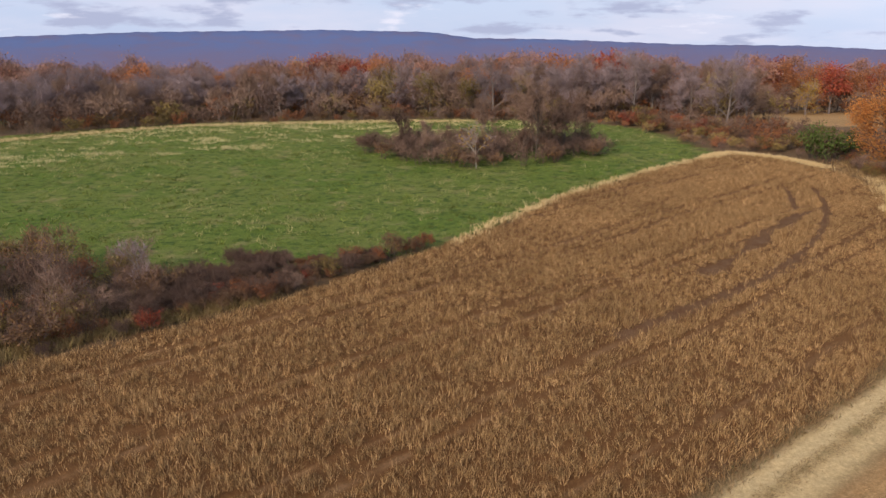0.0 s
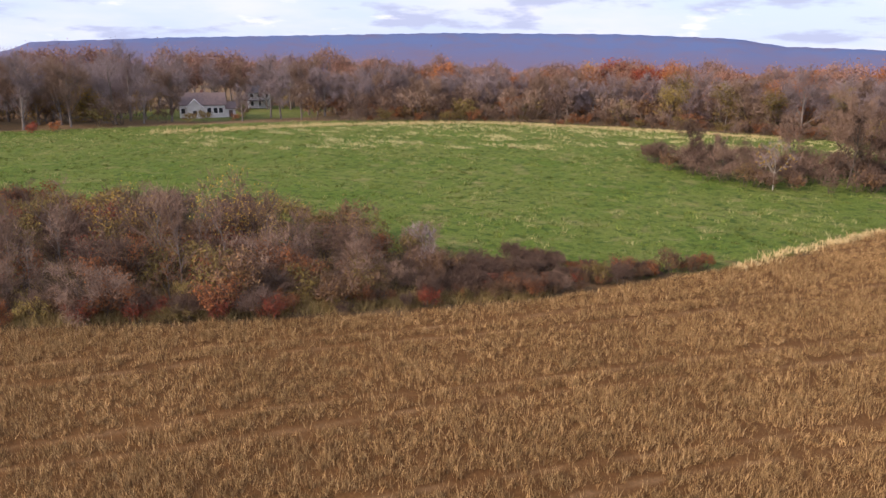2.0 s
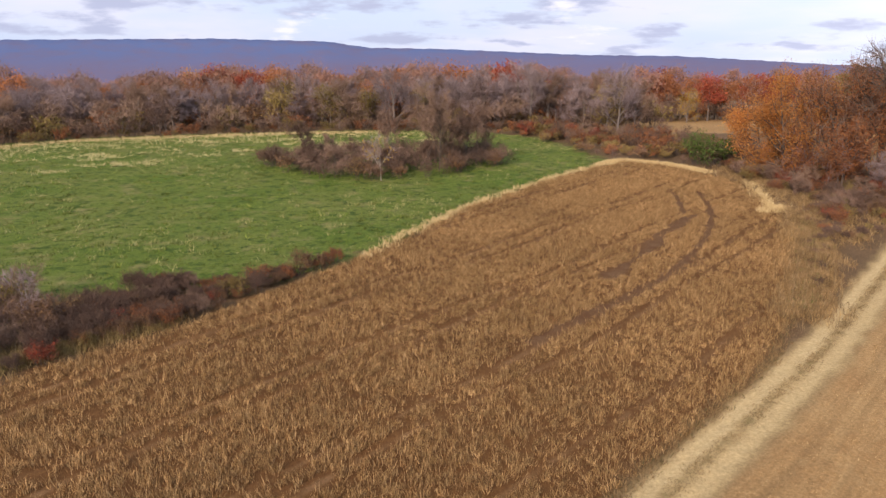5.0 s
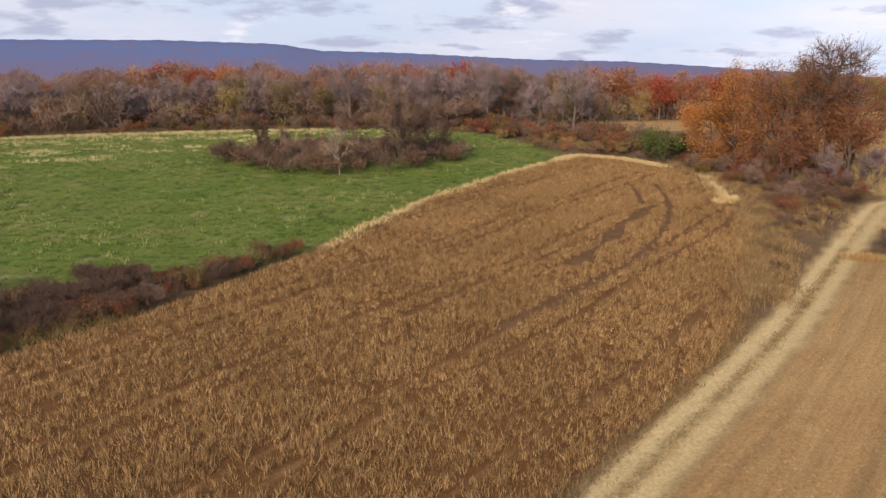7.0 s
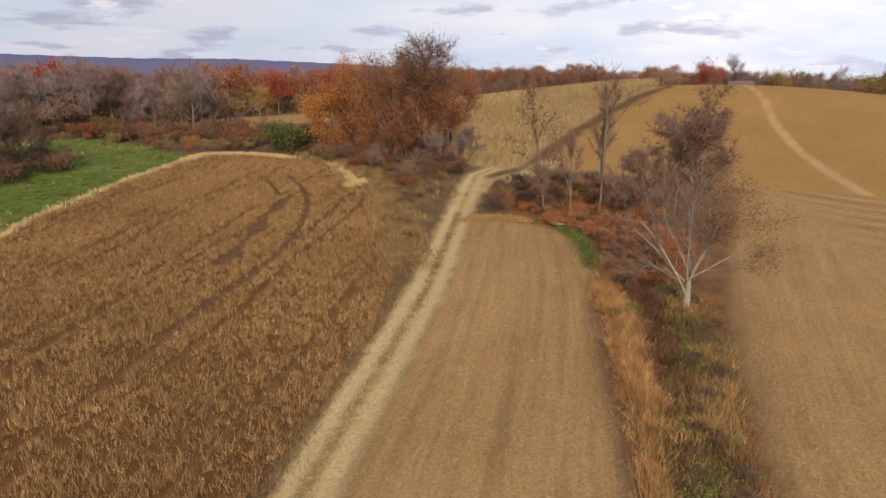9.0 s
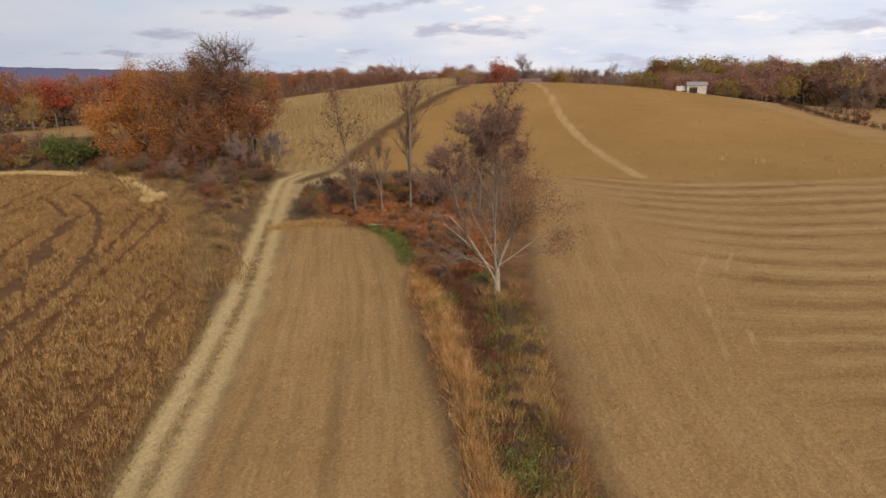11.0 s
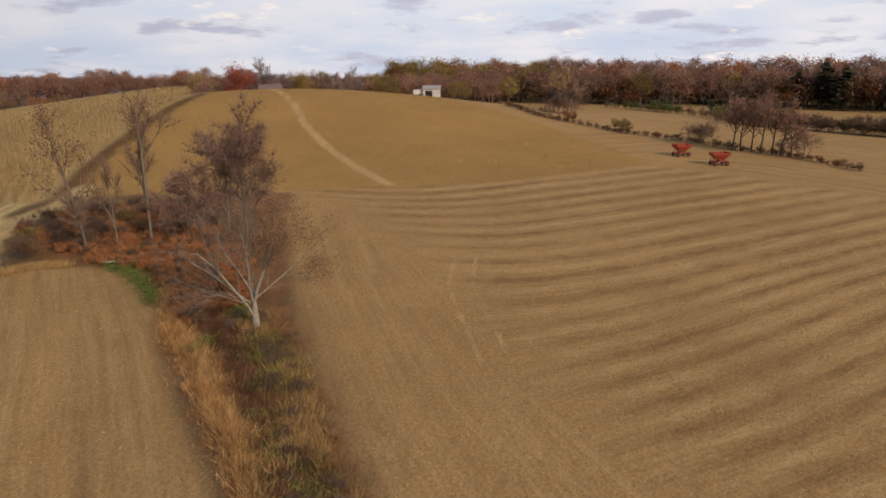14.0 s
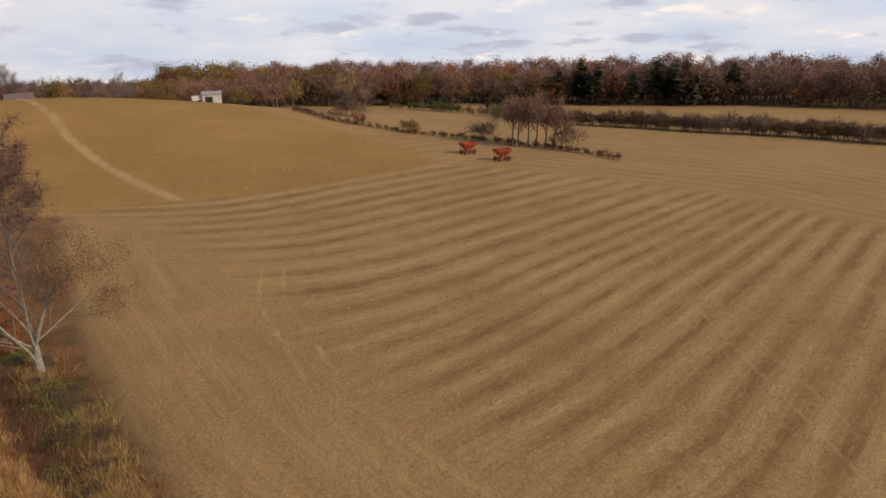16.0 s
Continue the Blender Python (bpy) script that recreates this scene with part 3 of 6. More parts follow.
        faces = np.vstack([b + [0, 1, 2], b + [0, 2, 3], b + [3, 2, 4]])
        return raw_mesh("crown", verts, faces)

    def leaves(self, per, size, spread, keep=1.0, droop=0.0, where=None, three=False):
        q, _ = self.tip_arrays()
        if where is not None:
            q = q[where(q)]
        g = self.nrg
        q = np.repeat(q, per, 0)
        q = q[g.uniform(size=len(q)) < keep]
        return leaf_mesh(q + g.normal(0, spread, q.shape) - [0, 0, droop], size, g, three)


def leaf_mesh(q, size, g, three=False):
    """Small bent leaves, two triangles each, turned every way."""
    m = len(q)
    a = g.normal(size=(m, 3))
    a /= np.linalg.norm(a, axis=1)[:, None]
    b = np.cross(a, g.normal(size=(m, 3)))
    b /= np.linalg.norm(b, axis=1)[:, None]
    s = size * g.uniform(0.6, 1.35, (m, 1))
    if three:
        verts = np.stack([q - a * s, q + b * s * 0.8, q + a * s], 1).reshape(-1, 3)
        return raw_mesh("crown", verts, np.arange(m)[:, None] * 3 + [0, 1, 2])
    verts = np.stack([q - a * s, q + b * s * 0.55, q + a * s, q - b * s * 0.55 + np.cross(a, b) * s * 0.3], 1).reshape(-1, 3)
    f = np.arange(m)[:, None] * 4
    return raw_mesh("crown", verts, np.vstack([f + [0, 1, 2], f + [0, 2, 3]]))


BARK_GREY = plain("grey_bark", (0.125, 0.10, 0.085), (0.19, 0.16, 0.135), 3.0, 0.9, bump=0.4)
BARK_DARK = plain("dark_bark", (0.07, 0.052, 0.042), (0.12, 0.095, 0.075), 3.0, 0.9, bump=0.4)
BARK_BROWN = plain("brown_bark", (0.15, 0.118, 0.09), (0.215, 0.175, 0.135), 3.0, 0.9, bump=0.4)
BARK_PALE = plain("pale_bark", (0.36, 0.325, 0.26), (0.22, 0.195, 0.15), 4.0, 0.85, bump=0.3)
TWIG_GREY = plant("grey_twigs", [(0.20, 0.153, 0.146), (0.26, 0.20, 0.188), (0.152, 0.114, 0.112)], by_object=0.2)
TWIG_DARK = plant("dark_twigs", [(0.12, 0.076, 0.056), (0.17, 0.11, 0.078), (0.085, 0.056, 0.045)], by_object=0.3)
TWIG_BROWN = plant("brown_twigs", [(0.19, 0.122, 0.085), (0.26, 0.172, 0.12), (0.14, 0.09, 0.067)], by_object=0.22)
TWIG_PURPLE = plant("purple_brown_twigs", [(0.20, 0.125, 0.098), (0.265, 0.168, 0.128), (0.15, 0.096, 0.078)])
LEAF = {
    "dusk": plant("dusky_brown_leaves", [(0.27, 0.143, 0.105), (0.33, 0.168, 0.108), (0.21, 0.118, 0.098), (0.36, 0.175, 0.098)], by_object=0.25),
    "russet": plant("russet_leaves", [(0.245, 0.14, 0.112), (0.295, 0.162, 0.115), (0.195, 0.118, 0.102)], by_object=0.3),
    "umber": plant("umber_leaves", [(0.17, 0.108, 0.082), (0.21, 0.13, 0.092), (0.13, 0.085, 0.07)], by_object=0.25),
    "straw": plant("straw_yellow_leaves", [(0.44, 0.29, 0.095), (0.36, 0.23, 0.085), (0.28, 0.18, 0.08)], by_object=0.1),
    "rust": plant("rust_leaves", [(0.28, 0.105, 0.045), (0.36, 0.145, 0.055), (0.21, 0.09, 0.048)], glow_through=0.25),
    "orange": plant("orange_leaves", [(0.50, 0.20, 0.052), (0.42, 0.155, 0.044), (0.55, 0.27, 0.075), (0.34, 0.14, 0.05)], glow_through=0.3, by_object=0.2),
    "copper": plant("copper_leaves", [(0.33, 0.13, 0.052), (0.27, 0.10, 0.044), (0.38, 0.17, 0.068), (0.21, 0.095, 0.048)], glow_through=0.3, by_object=0.15),
    "yellow": plant("yellow_leaves", [(0.46, 0.29, 0.05), (0.38, 0.23, 0.045), (0.28, 0.19, 0.05)], by_object=0.2),
    "red": plant("red_leaves", [(0.27, 0.055, 0.03), (0.20, 0.045, 0.03), (0.34, 0.09, 0.036)], by_object=0.25),
    "bramble": plant("bramble_leaves", [(0.46, 0.175, 0.065), (0.36, 0.135, 0.054), (0.52, 0.25, 0.10), (0.28, 0.115, 0.052)], glow_through=0.25, by_object=0.2),
    "brown": plant("brown_leaves", [(0.20, 0.11, 0.05), (0.14, 0.08, 0.042), (0.27, 0.155, 0.068)]),
    "olive": plant("olive_leaves", [(0.20, 0.145, 0.05), (0.26, 0.185, 0.055), (0.14, 0.11, 0.04)]),
    "green": plant("green_leaves", [(0.06, 0.095, 0.022), (0.085, 0.125, 0.03), (0.045, 0.07, 0.018)]),
    "dark": plant("conifer_needles", [(0.068, 0.075, 0.046), (0.095, 0.10, 0.06), (0.095, 0.082, 0.056)], by_object=0.2),
}

TREE_SPEC = [(7, 42, 0.62, 0.07, 0.02), (4, 42, 0.62, 0.12, 0.06), (3, 38, 0.6, 0.16, 0.05), (1, 30, 0.6, 0.2, 0.03)]


def tree(name, label, x, y, tall, seed, leaf=None, bark=None, per=5, size=0.16, spec=None, twig=3, twig_mat=None, keep=1.0, girth=None, fan=0.7, far=False, low=0.3, where=None, wide=0.03, haze=0.0):
    """A broadleaf tree: trunk with limbs, bare twigs, and what leaves are left."""
    w = Wood(seed)
    w.low = low
    if far:
        w.sides, w.steps = (5, 3, 0, 0), (4, 2, 3, 3)
    spec = spec or TREE_SPEC
    w.grow(Vector((0, 0, -0.2)), Vector((0, 0, 1)), tall * 0.60, girth or tall * 0.017, 0, spec)
    root = holder(name, x, y)
    part("trunk", w.trunk_mesh(), bark or BARK_GREY, root)
    haze = haze or tall * (0.055 if far else 0.03)
    if twig:
        wide = wide if far else 0.008 + tall * 0.0006
        tagged(part("crown", w.twigs(twig, tall * (0.075 if far else 0.095), wide, fan, far), twig_mat or TWIG_GREY, root), kind="stuff")
    if leaf:
        tagged(part("foliage", w.leaves(per, size, haze, keep, where=where, three=far), LEAF[leaf], root), kind="stuff")
    return tagged(root, label, "tree")


def shrub(name, label, x, y, tall, seed, leaf=None, per=4, size=0.10, stems=7, twig=4, twig_mat=None, keep=1.0, spread=30, light=False):
    """Several stems from the ground, twigs, and leaves."""
    w = Wood(seed)
    w.sides, w.steps = ((3, 0, 0) if light else (3, 3, 0)), ((2, 2, 2) if light else (2, 1, 3))
    spec = [(4, 36, 0.55, 0.12, 0.02), (3, 40, 0.6, 0.16, 0.04), (1, 35, 0.6, 0.2, 0.02)]
    for k in range(stems):
        a = 2 * math.pi * k / stems + w.rng.uniform(-0.4, 0.4)
        lean = radians(w.rng.uniform(5, spread))
        d = Vector((math.cos(a) * math.sin(lean), math.sin(a) * math.sin(lean), math.cos(lean)))
        w.grow(Vector((math.cos(a), math.sin(a), 0)) * tall * 0.12 - Vector((0, 0, 0.1)), d, tall * w.rng.uniform(0.5, 0.75), 0.02 + tall * 0.005, 0, spec)
    root = holder(name, x, y)
    part("trunk", w.trunk_mesh(), BARK_DARK, root)
    if twig:
        tagged(part("crown", w.twigs(twig, tall * 0.2, (0.020 if light else 0.005) + tall * 0.0026, 0.8, True), twig_mat or TWIG_DARK, root), kind="stuff")
    if leaf:
        tagged(part("foliage", w.leaves(per, size, tall * 0.075, keep, three=True), LEAF[leaf], root), kind="stuff")
    return tagged(root, label, "shrub")


PLACE = random.Random(11)


def repeat(ob, x, y, scale, group="", stretch=1.0):
    wide = scale * PLACE.uniform(0.85, 1.2)
    c = copy_thing(ob, pose(x, y, ground_z(x, y) - 0.05, 0, 0, PLACE.uniform(0, 360)) @ Matrix.Diagonal((wide, scale * PLACE.uniform(0.85, 1.2), scale * stretch, 1)))
    if group:
        tagged(c, group=group)
    return c


def mass(name, label, category, spots):
    """Many small plants too far to pick apart, joined: spots are (plant, x, y, scale)."""
    mats, vs, fs, ms, base = [], [], [], [], 0
    rg = random.Random(len(spots))
    for ob, x, y, s in spots:
        a = rg.uniform(0, 6.283)
        c, si = math.cos(a) * s, math.sin(a) * s
        z = ground_z(x, y) - 0.05
        for ch in ob.children:
            me = ch.data
            v = np.empty(len(me.vertices) * 3, np.float32)
            me.vertices.foreach_get("co", v)
            v = v.reshape(-1, 3)
            me.calc_loop_triangles()
            f = np.empty(len(me.loop_triangles) * 3, np.int32)
            me.loop_triangles.foreach_get("vertices", f)
            f = f.reshape(-1, 3)
            mat = me.materials[0]
            if mat not in mats:
                mats.append(mat)
            vs.append(np.stack([v[:, 0] * c - v[:, 1] * si + x, v[:, 0] * si + v[:, 1] * c + y, v[:, 2] * s + z], 1))
            fs.append(f + base)
            ms.append(np.full(len(f), mats.index(mat), np.int32))
            base += len(v)
    me = raw_mesh(name, np.vstack(vs), np.vstack(fs))
    for m in mats:
        me.materials.append(m)
    me.polygons.foreach_set("material_index", np.concatenate(ms))
    return tagged(new(name, me), label, category, kind="stuff")

# ---------- woods ----------
FAR_SPEC = [(14, 44, 0.46, 0.05, 0.04), (5, 40, 0.60, 0.10, 0.06), (2, 36, 0.6, 0.14, 0.05)]


def far_tree(name, label, x, y, tall, seed, trunk_from=0.1, **kw):
    return tree(name, label, x, y, tall, seed, spec=FAR_SPEC, far=True, low=trunk_from, **kw)


def dome_tree(name, label, x, y, tall, seed, leaf, count, twigs=900):
    """A round-crowned tree far off: forked trunk, leaf clumps and a haze of fine twigs."""
    w = Wood(seed)
    g, rng = w.nrg, w.rng
    w.limb([Vector((0, 0, -0.2)), Vector((rng.uniform(-0.2, 0.2), 0, tall * 0.3)), Vector((0, rng.uniform(-0.3, 0.3), tall * 0.75))], [tall * 0.017, tall * 0.013, 0.03], 5)
    clumps = []
    for k in range(48):
        a, u = rng.uniform(0, 2 * math.pi), rng.uniform(-0.55, 1.0)
        out = math.sqrt(max(0.0, 1 - u * u)) * rng.uniform(0.55, 1.0)
        c = Vector((math.cos(a) * out * tall * 0.27, math.sin(a) * out * tall * 0.27, tall * (0.60 + 0.33 * u)))
        clumps.append(tuple(c))
        if k % 5 == 0:
            w.limb([Vector((0, 0, tall * rng.uniform(0.22, 0.45))), c * 0.6 + Vector((0, 0, tall * 0.18)), c], [tall * 0.008, tall * 0.005, 0.02], 3)
    clumps = np.array(clumps)
    root = holder(name, x, y)
    part("trunk", w.trunk_mesh(), BARK_GREY, root)
    if twigs:
        q = clumps[g.integers(0, 48, twigs)] + g.normal(0, tall * 0.055, (twigs, 3))
        d = q - [0, 0, tall * 0.35]
        d = d / np.linalg.norm(d, axis=1)[:, None] + g.normal(0, 0.5, (twigs, 3))
        sd = np.cross(d, g.normal(size=(twigs, 3)))
        sd *= 0.028 / np.linalg.norm(sd, axis=1)[:, None]
        tagged(part("crown", raw_mesh("crown", np.stack([q - sd, q + sd, q + d * tall * 0.055], 1).reshape(-1, 3), np.arange(twigs)[:, None] * 3 + [0, 1, 2]), TWIG_BROWN, root), kind="stuff")
    q = clumps[g.integers(0, 48, count)] + g.normal(0, tall * 0.055, (count, 3))
    tagged(part("foliage", leaf_mesh(q, 0.23, g, True), LEAF[leaf], root), kind="stuff")
    return tagged(root, label, "tree")


EDGE = "at the wood's edge"
KIT = {
    "bare": far_tree("bare_tree", "leafless grey autumn tree " + EDGE, -60, 158, 13, 21, twig=30, fan=0.95, wide=0.016, trunk_from=0.22),
    "bare2": far_tree("bare_tree", "leafless brown autumn tree " + EDGE, -20, 160, 12, 22, twig=30, fan=0.95, wide=0.016, twig_mat=TWIG_BROWN, trunk_from=0.16),
    "rust": far_tree("rust_tree", "rust-brown autumn tree " + EDGE, -40, 165, 12, 23, leaf="rust", twig=5, per=13, size=0.17),
    "rust2": far_tree("rust_tree", "thinning rust-brown autumn tree " + EDGE, 4, 168, 12, 24, leaf="rust", twig=20, per=5, size=0.12),
    "brown": far_tree("brown_tree", "brown half-bare autumn tree " + EDGE, 20, 170, 12, 25, leaf="umber", twig=20, per=6, size=0.13),
    "orange": far_tree("orange_tree", "orange autumn tree " + EDGE, 34, 175, 11, 26, leaf="orange", twig=3, per=15, size=0.17),
    "red": far_tree("red_tree", "deep red autumn tree " + EDGE, 60, 185, 11, 27, leaf="red", twig=3, per=15, size=0.17),
    "yellow": far_tree("yellow_tree", "yellow autumn tree " + EDGE, -118, 150, 10, 28, leaf="yellow", twig=6, per=11, size=0.16),
    "olive": far_tree("olive_tree", "olive-brown autumn tree " + EDGE, 75, 190, 11, 29, leaf="olive", twig=5, per=13, size=0.17),
}
FAR_EDGE = "in the wood across the fields"
KIT_FAR = {}
for i, (kind, words, lf, count, tw) in enumerate((("bare2", "hazy leafless brown", "russet", 1500, 1300), ("rust", "rust-brown", "rust", 2600, 300), ("rust2", "thinning russet", "dusk", 1700, 900), ("brown", "brown half-bare", "dusk", 2300, 700),
                                                  ("red", "deep red", "red", 2600, 200), ("olive", "olive-brown", "olive", 2600, 300), ("umber", "dull umber", "russet", 2500, 500))):
    KIT_FAR[kind] = dome_tree({"bare2": "bare", "rust2": "rust", "umber": "brown"}.get(kind, kind) + "_tree", words + " autumn tree " + FAR_EDGE, 258, -8 - 9 * i, 12, 221 + i, lf, count, tw)
BUSH = {
    "brown": shrub("brown_shrub", "dark leafless brown shrub in rough grass", -36, 36, 3.0, 41, twig=8, stems=8),
    "twiggy": shrub("grey_shrub", "tangled grey leafless shrub in rough grass", -30, 41, 3.2, 42, twig=8, stems=8, twig_mat=TWIG_BROWN),
    "rust": shrub("rust_shrub", "rust-red autumn shrub in rough grass", -28, 36, 2.6, 43, leaf="rust", per=6, size=0.085, twig=3),
    "red": shrub("red_shrub", "dark red autumn shrub in rough grass", -33, 33, 2.4, 44, leaf="red", per=6, size=0.085, twig=3),
    "olive": shrub("olive_shrub", "olive-brown autumn shrub in rough grass", -24, 38, 2.6, 45, leaf="olive", per=7, size=0.085, twig=3),
    "tan": shrub("leafy_shrub", "brown-leaved autumn shrub in rough grass", -20, 41, 2.6, 46, leaf="brown", per=6, size=0.085, twig=4),
    "yellow": shrub("yellow_shrub", "yellow autumn sapling in rough grass", -33, 40, 4.4, 47, leaf="yellow", per=6, size=0.06, twig=4, stems=5, spread=18),
    "bramble": shrub("bramble", "rust-brown bramble tangle in the hedge strip", 44, 36, 1.6, 49, leaf="bramble", per=8, size=0.07, twig=2, stems=7, spread=60, twig_mat=TWIG_BROWN),
}
FAR_BUSH = {
    "brown": shrub("brown_shrub", "dark leafless brown shrub in rough grass", 8, 100, 3.0, 141, twig=4, stems=7, light=True),
    "twiggy": shrub("grey_shrub", "tangled grey leafless shrub in rough grass", 3, 102, 3.2, 142, twig=4, stems=7, twig_mat=TWIG_BROWN, light=True),
    "rust": shrub("rust_shrub", "rust-red autumn shrub in rough grass", 45, 106, 2.6, 143, leaf="rust", per=3, size=0.16, twig=2, light=True),
    "red": shrub("red_shrub", "dark red autumn shrub in rough grass", 40, 122, 2.4, 144, leaf="red", per=3, size=0.16, twig=2, light=True),
    "olive": shrub("olive_shrub", "olive-brown autumn shrub in rough grass", 50, 104, 2.6, 145, leaf="olive", per=3, size=0.16, twig=2, light=True),
    "tan": shrub("leafy_shrub", "brown-leaved autumn shrub in rough grass", 42, 112, 2.6, 146, leaf="brown", per=2, size=0.16, twig=3, light=True),
    "green": shrub("green_shrub", "dark green leafy shrub in rough grass", 48.5, 93, 4.0, 148, leaf="green", per=6, size=0.2, twig=2, stems=9, light=True),
}


B = ["bare", "bare2"]
NORTH, EAST, HILLWOOD = "trees of the north wood", "trees of the east wood", "trees behind the hill"


def polar(az, r):
    return -math.sin(radians(az)) * r, math.cos(radians(az)) * r


def clear_of_houses(az, r):
    return not (36.5 < az < 49 and r < 196)


def wood_belt(az0, az1, r0, r1, count, kinds, lo, hi, group, seed, stretch=1.0):
    rng = random.Random(seed)
    near = group == NORTH and r0 < 185
    tall = (1.10 if az0 < 20 else 0.98 if az0 < 40 else 1.12) if group == NORTH else 1.0
    for i in range(count):
        az = az0 + (az1 - az0) * (i + rng.uniform(0, 1)) / count
        r = rng.uniform(r0, r1)
        if not clear_of_houses(az, r):
            continue
        x, y = polar(az, r)
        kind = rng.choice(kinds)
        repeat(KIT[kind] if near else KIT_FAR.get({"bare": "bare2"}.get(kind, kind)) or KIT[kind], x, y, rng.uniform(lo, hi) * tall * 1.22, group, stretch * rng.uniform(0.78, 0.98))


wood_belt(64, 34, 152, 176, 46, B * 4 + ["brown"], 0.75, 1.05, NORTH, 1)
wood_belt(64, 30, 196, 240, 60, B * 3 + ["brown", "rust2", "yellow"], 0.85, 1.05, NORTH, 9)
wood_belt(34, 9, 158, 184, 66, B * 3 + ["bare2", "brown", "rust2", "brown"], 0.7, 0.95, NORTH, 2)
wood_belt(34, 9, 185, 225, 58, B * 2 + ["rust2", "rust", "orange", "brown"], 0.85, 1.05, NORTH, 12)
wood_belt(9, -14, 152, 182, 66, B * 2 + ["bare2", "rust2", "rust2", "brown", "brown", "olive", "rust"], 0.70, 0.94, NORTH, 3)
wood_belt(14, -14, 185, 225, 60, B + ["rust", "rust", "rust2", "brown", "orange", "red"], 0.82, 0.99, NORTH, 13)
wood_belt(-14, -20.5, 145, 175, 10, B * 2 + ["brown", "olive", "rust2"], 0.8, 1.0, NORTH, 14)
wood_belt(-14, -42, 185, 240, 56, B + ["rust", "rust", "rust2", "brown", "red", "olive"], 0.72, 0.93, NORTH, 4)
wood_belt(-36, -62, 290, 330, 80, ["bare2", "rust2", "rust2", "brown", "brown", "brown", "bare2", "rust"], 0.72, 0.98, HILLWOOD, 5)
wood_belt(-57, -82, 225, 262, 105, ["bare2", "rust2", "umber", "brown", "umber", "olive"], 0.66, 0.86, HILLWOOD, 6)
wood_belt(-72, -86, 262, 300, 40, ["olive", "olive", "brown", "rust2", "rust"], 0.95, 1.15, HILLWOOD, 16)
wood_belt(-84, -140, 248, 266, 105, ["bare2", "umber", "rust2", "rust2", "umber", "brown", "bare2", "olive"], 0.82, 1.0, EAST, 7)
wood_belt(-84, -140, 268, 310, 95, ["bare2", "umber", "rust2", "umber", "brown", "brown", "rust"], 1.05, 1.2, EAST, 8)
# undergrowth at the foot of the woods


def undergrowth(name, label, az0, az1, r0, r1, count, kinds, lo, hi, seed):
    rng = random.Random(seed)
    spots = []
    for i in range(count):
        az = az0 + (az1 - az0) * (i + rng.uniform(0, 1)) / count
        r = rng.uniform(r0, r1)
        if clear_of_houses(az, r):
            spots.append((FAR_BUSH[rng.choice(kinds)], *polar(az, r), rng.uniform(lo, hi)))
    mass(name, label, "undergrowth", spots)


undergrowth("wood_undergrowth", "brown and rust undergrowth below the bare trees", 64, -24, 146, 190, 270, ["twiggy", "twiggy", "tan", "rust", "olive", "twiggy", "brown"], 0.9, 2.4, 21)
undergrowth("wood_undergrowth", "low rust and tan scrub along the meadow's far edge", 34, -16, 141, 152, 90, ["rust", "tan", "olive", "brown", "rust", "twiggy"], 0.5, 1.15, 24)
undergrowth("wood_undergrowth", "brown undergrowth at the foot of the far wood", -78, -140, 246, 292, 250, ["tan", "tan", "rust", "twiggy"], 1.8, 4.0, 22)
undergrowth("wood_undergrowth", "brown undergrowth beyond the corn field", -22, -42, 187, 205, 45, ["brown", "tan", "twiggy", "rust"], 0.8, 1.6, 23)
undergrowth("wood_undergrowth", "brown undergrowth behind the corn hill", -33, -62, 262, 325, 75, ["brown", "tan", "twiggy", "rust"], 1.6, 2.8, 25)
# single trees that stand out
for kind, az, r, s in (("yellow", 13.4, 236, 1.55), ("orange", 11.3, 238, 1.38), ("rust", 10.2, 240, 1.4), ("orange", 9.0, 238, 1.4), ("rust", 7.8, 240, 1.4), ("orange", 7.0, 236, 1.35)):
    repeat(KIT[kind], *polar(az, r), s)
rng = random.Random(404)
for k in range(34):
    repeat(KIT[rng.choice(["rust", "orange", "rust", "rust2", "red"])], *polar(23.5 - 33 * (k + rng.random()) / 34, rng.uniform(228, 246)), rng.uniform(1.0, 1.18), NORTH, 0.9)
for kind, az, r, s in (("yellow", 11.2, 215, 1.3), ("orange", 8.5, 205, 1.08), ("orange", 12.5, 208, 1.0), ("red", -60.6, 205, 1.4), ("bare", -62.2, 206, 1.22), ("brown", -61.4, 212, 1.1), ("brown", -63.3, 214, 1.08), ("rust2", -64.2, 216, 1.1), ("bare2", -66.6, 214, 1.12), ("brown", -67.5, 216, 1.12), ("rust2", -68.4, 214, 1.08), ("bare", -69.3, 216, 1.05), ("brown", -59.6, 214, 1.05),
                       ("yellow", -65.6, 212, 1.3), ("olive", -64.8, 216, 1.2), ("red", -22.5, 190, 1.1), ("rust", -26, 188, 1.12), ("rust", -29.5, 192, 1.1), ("yellow", -25.2, 178, 0.9),
                       ("bare", -13.0, 150, 1.15), ("bare2", -14.5, 152, 1.1), ("bare", -20.0, 138, 1.1), ("bare2", -21.3, 140, 1.05), ("bare", -2.0, 150, 1.1),
                       ("yellow", 55, 158, 1.05), ("yellow", 53.6, 156, 1.0), ("yellow", 52, 160, 0.9), ("yellow", 48.4, 158, 0.85), ("bare", 50.5, 150, 1.15), ("bare", 46.6, 152, 1.1), ("bare", 39.2, 156, 1.1),
                       ("bare2", 53.5, 148, 1.2), ("bare", 56.5, 146, 1.15), ("orange", -4, 190, 1.0), ("rust", 6.5, 200, 1.05), ("rust", 4.5, 200, 1.05)):
    repeat(KIT[kind], *polar(az, r), s)
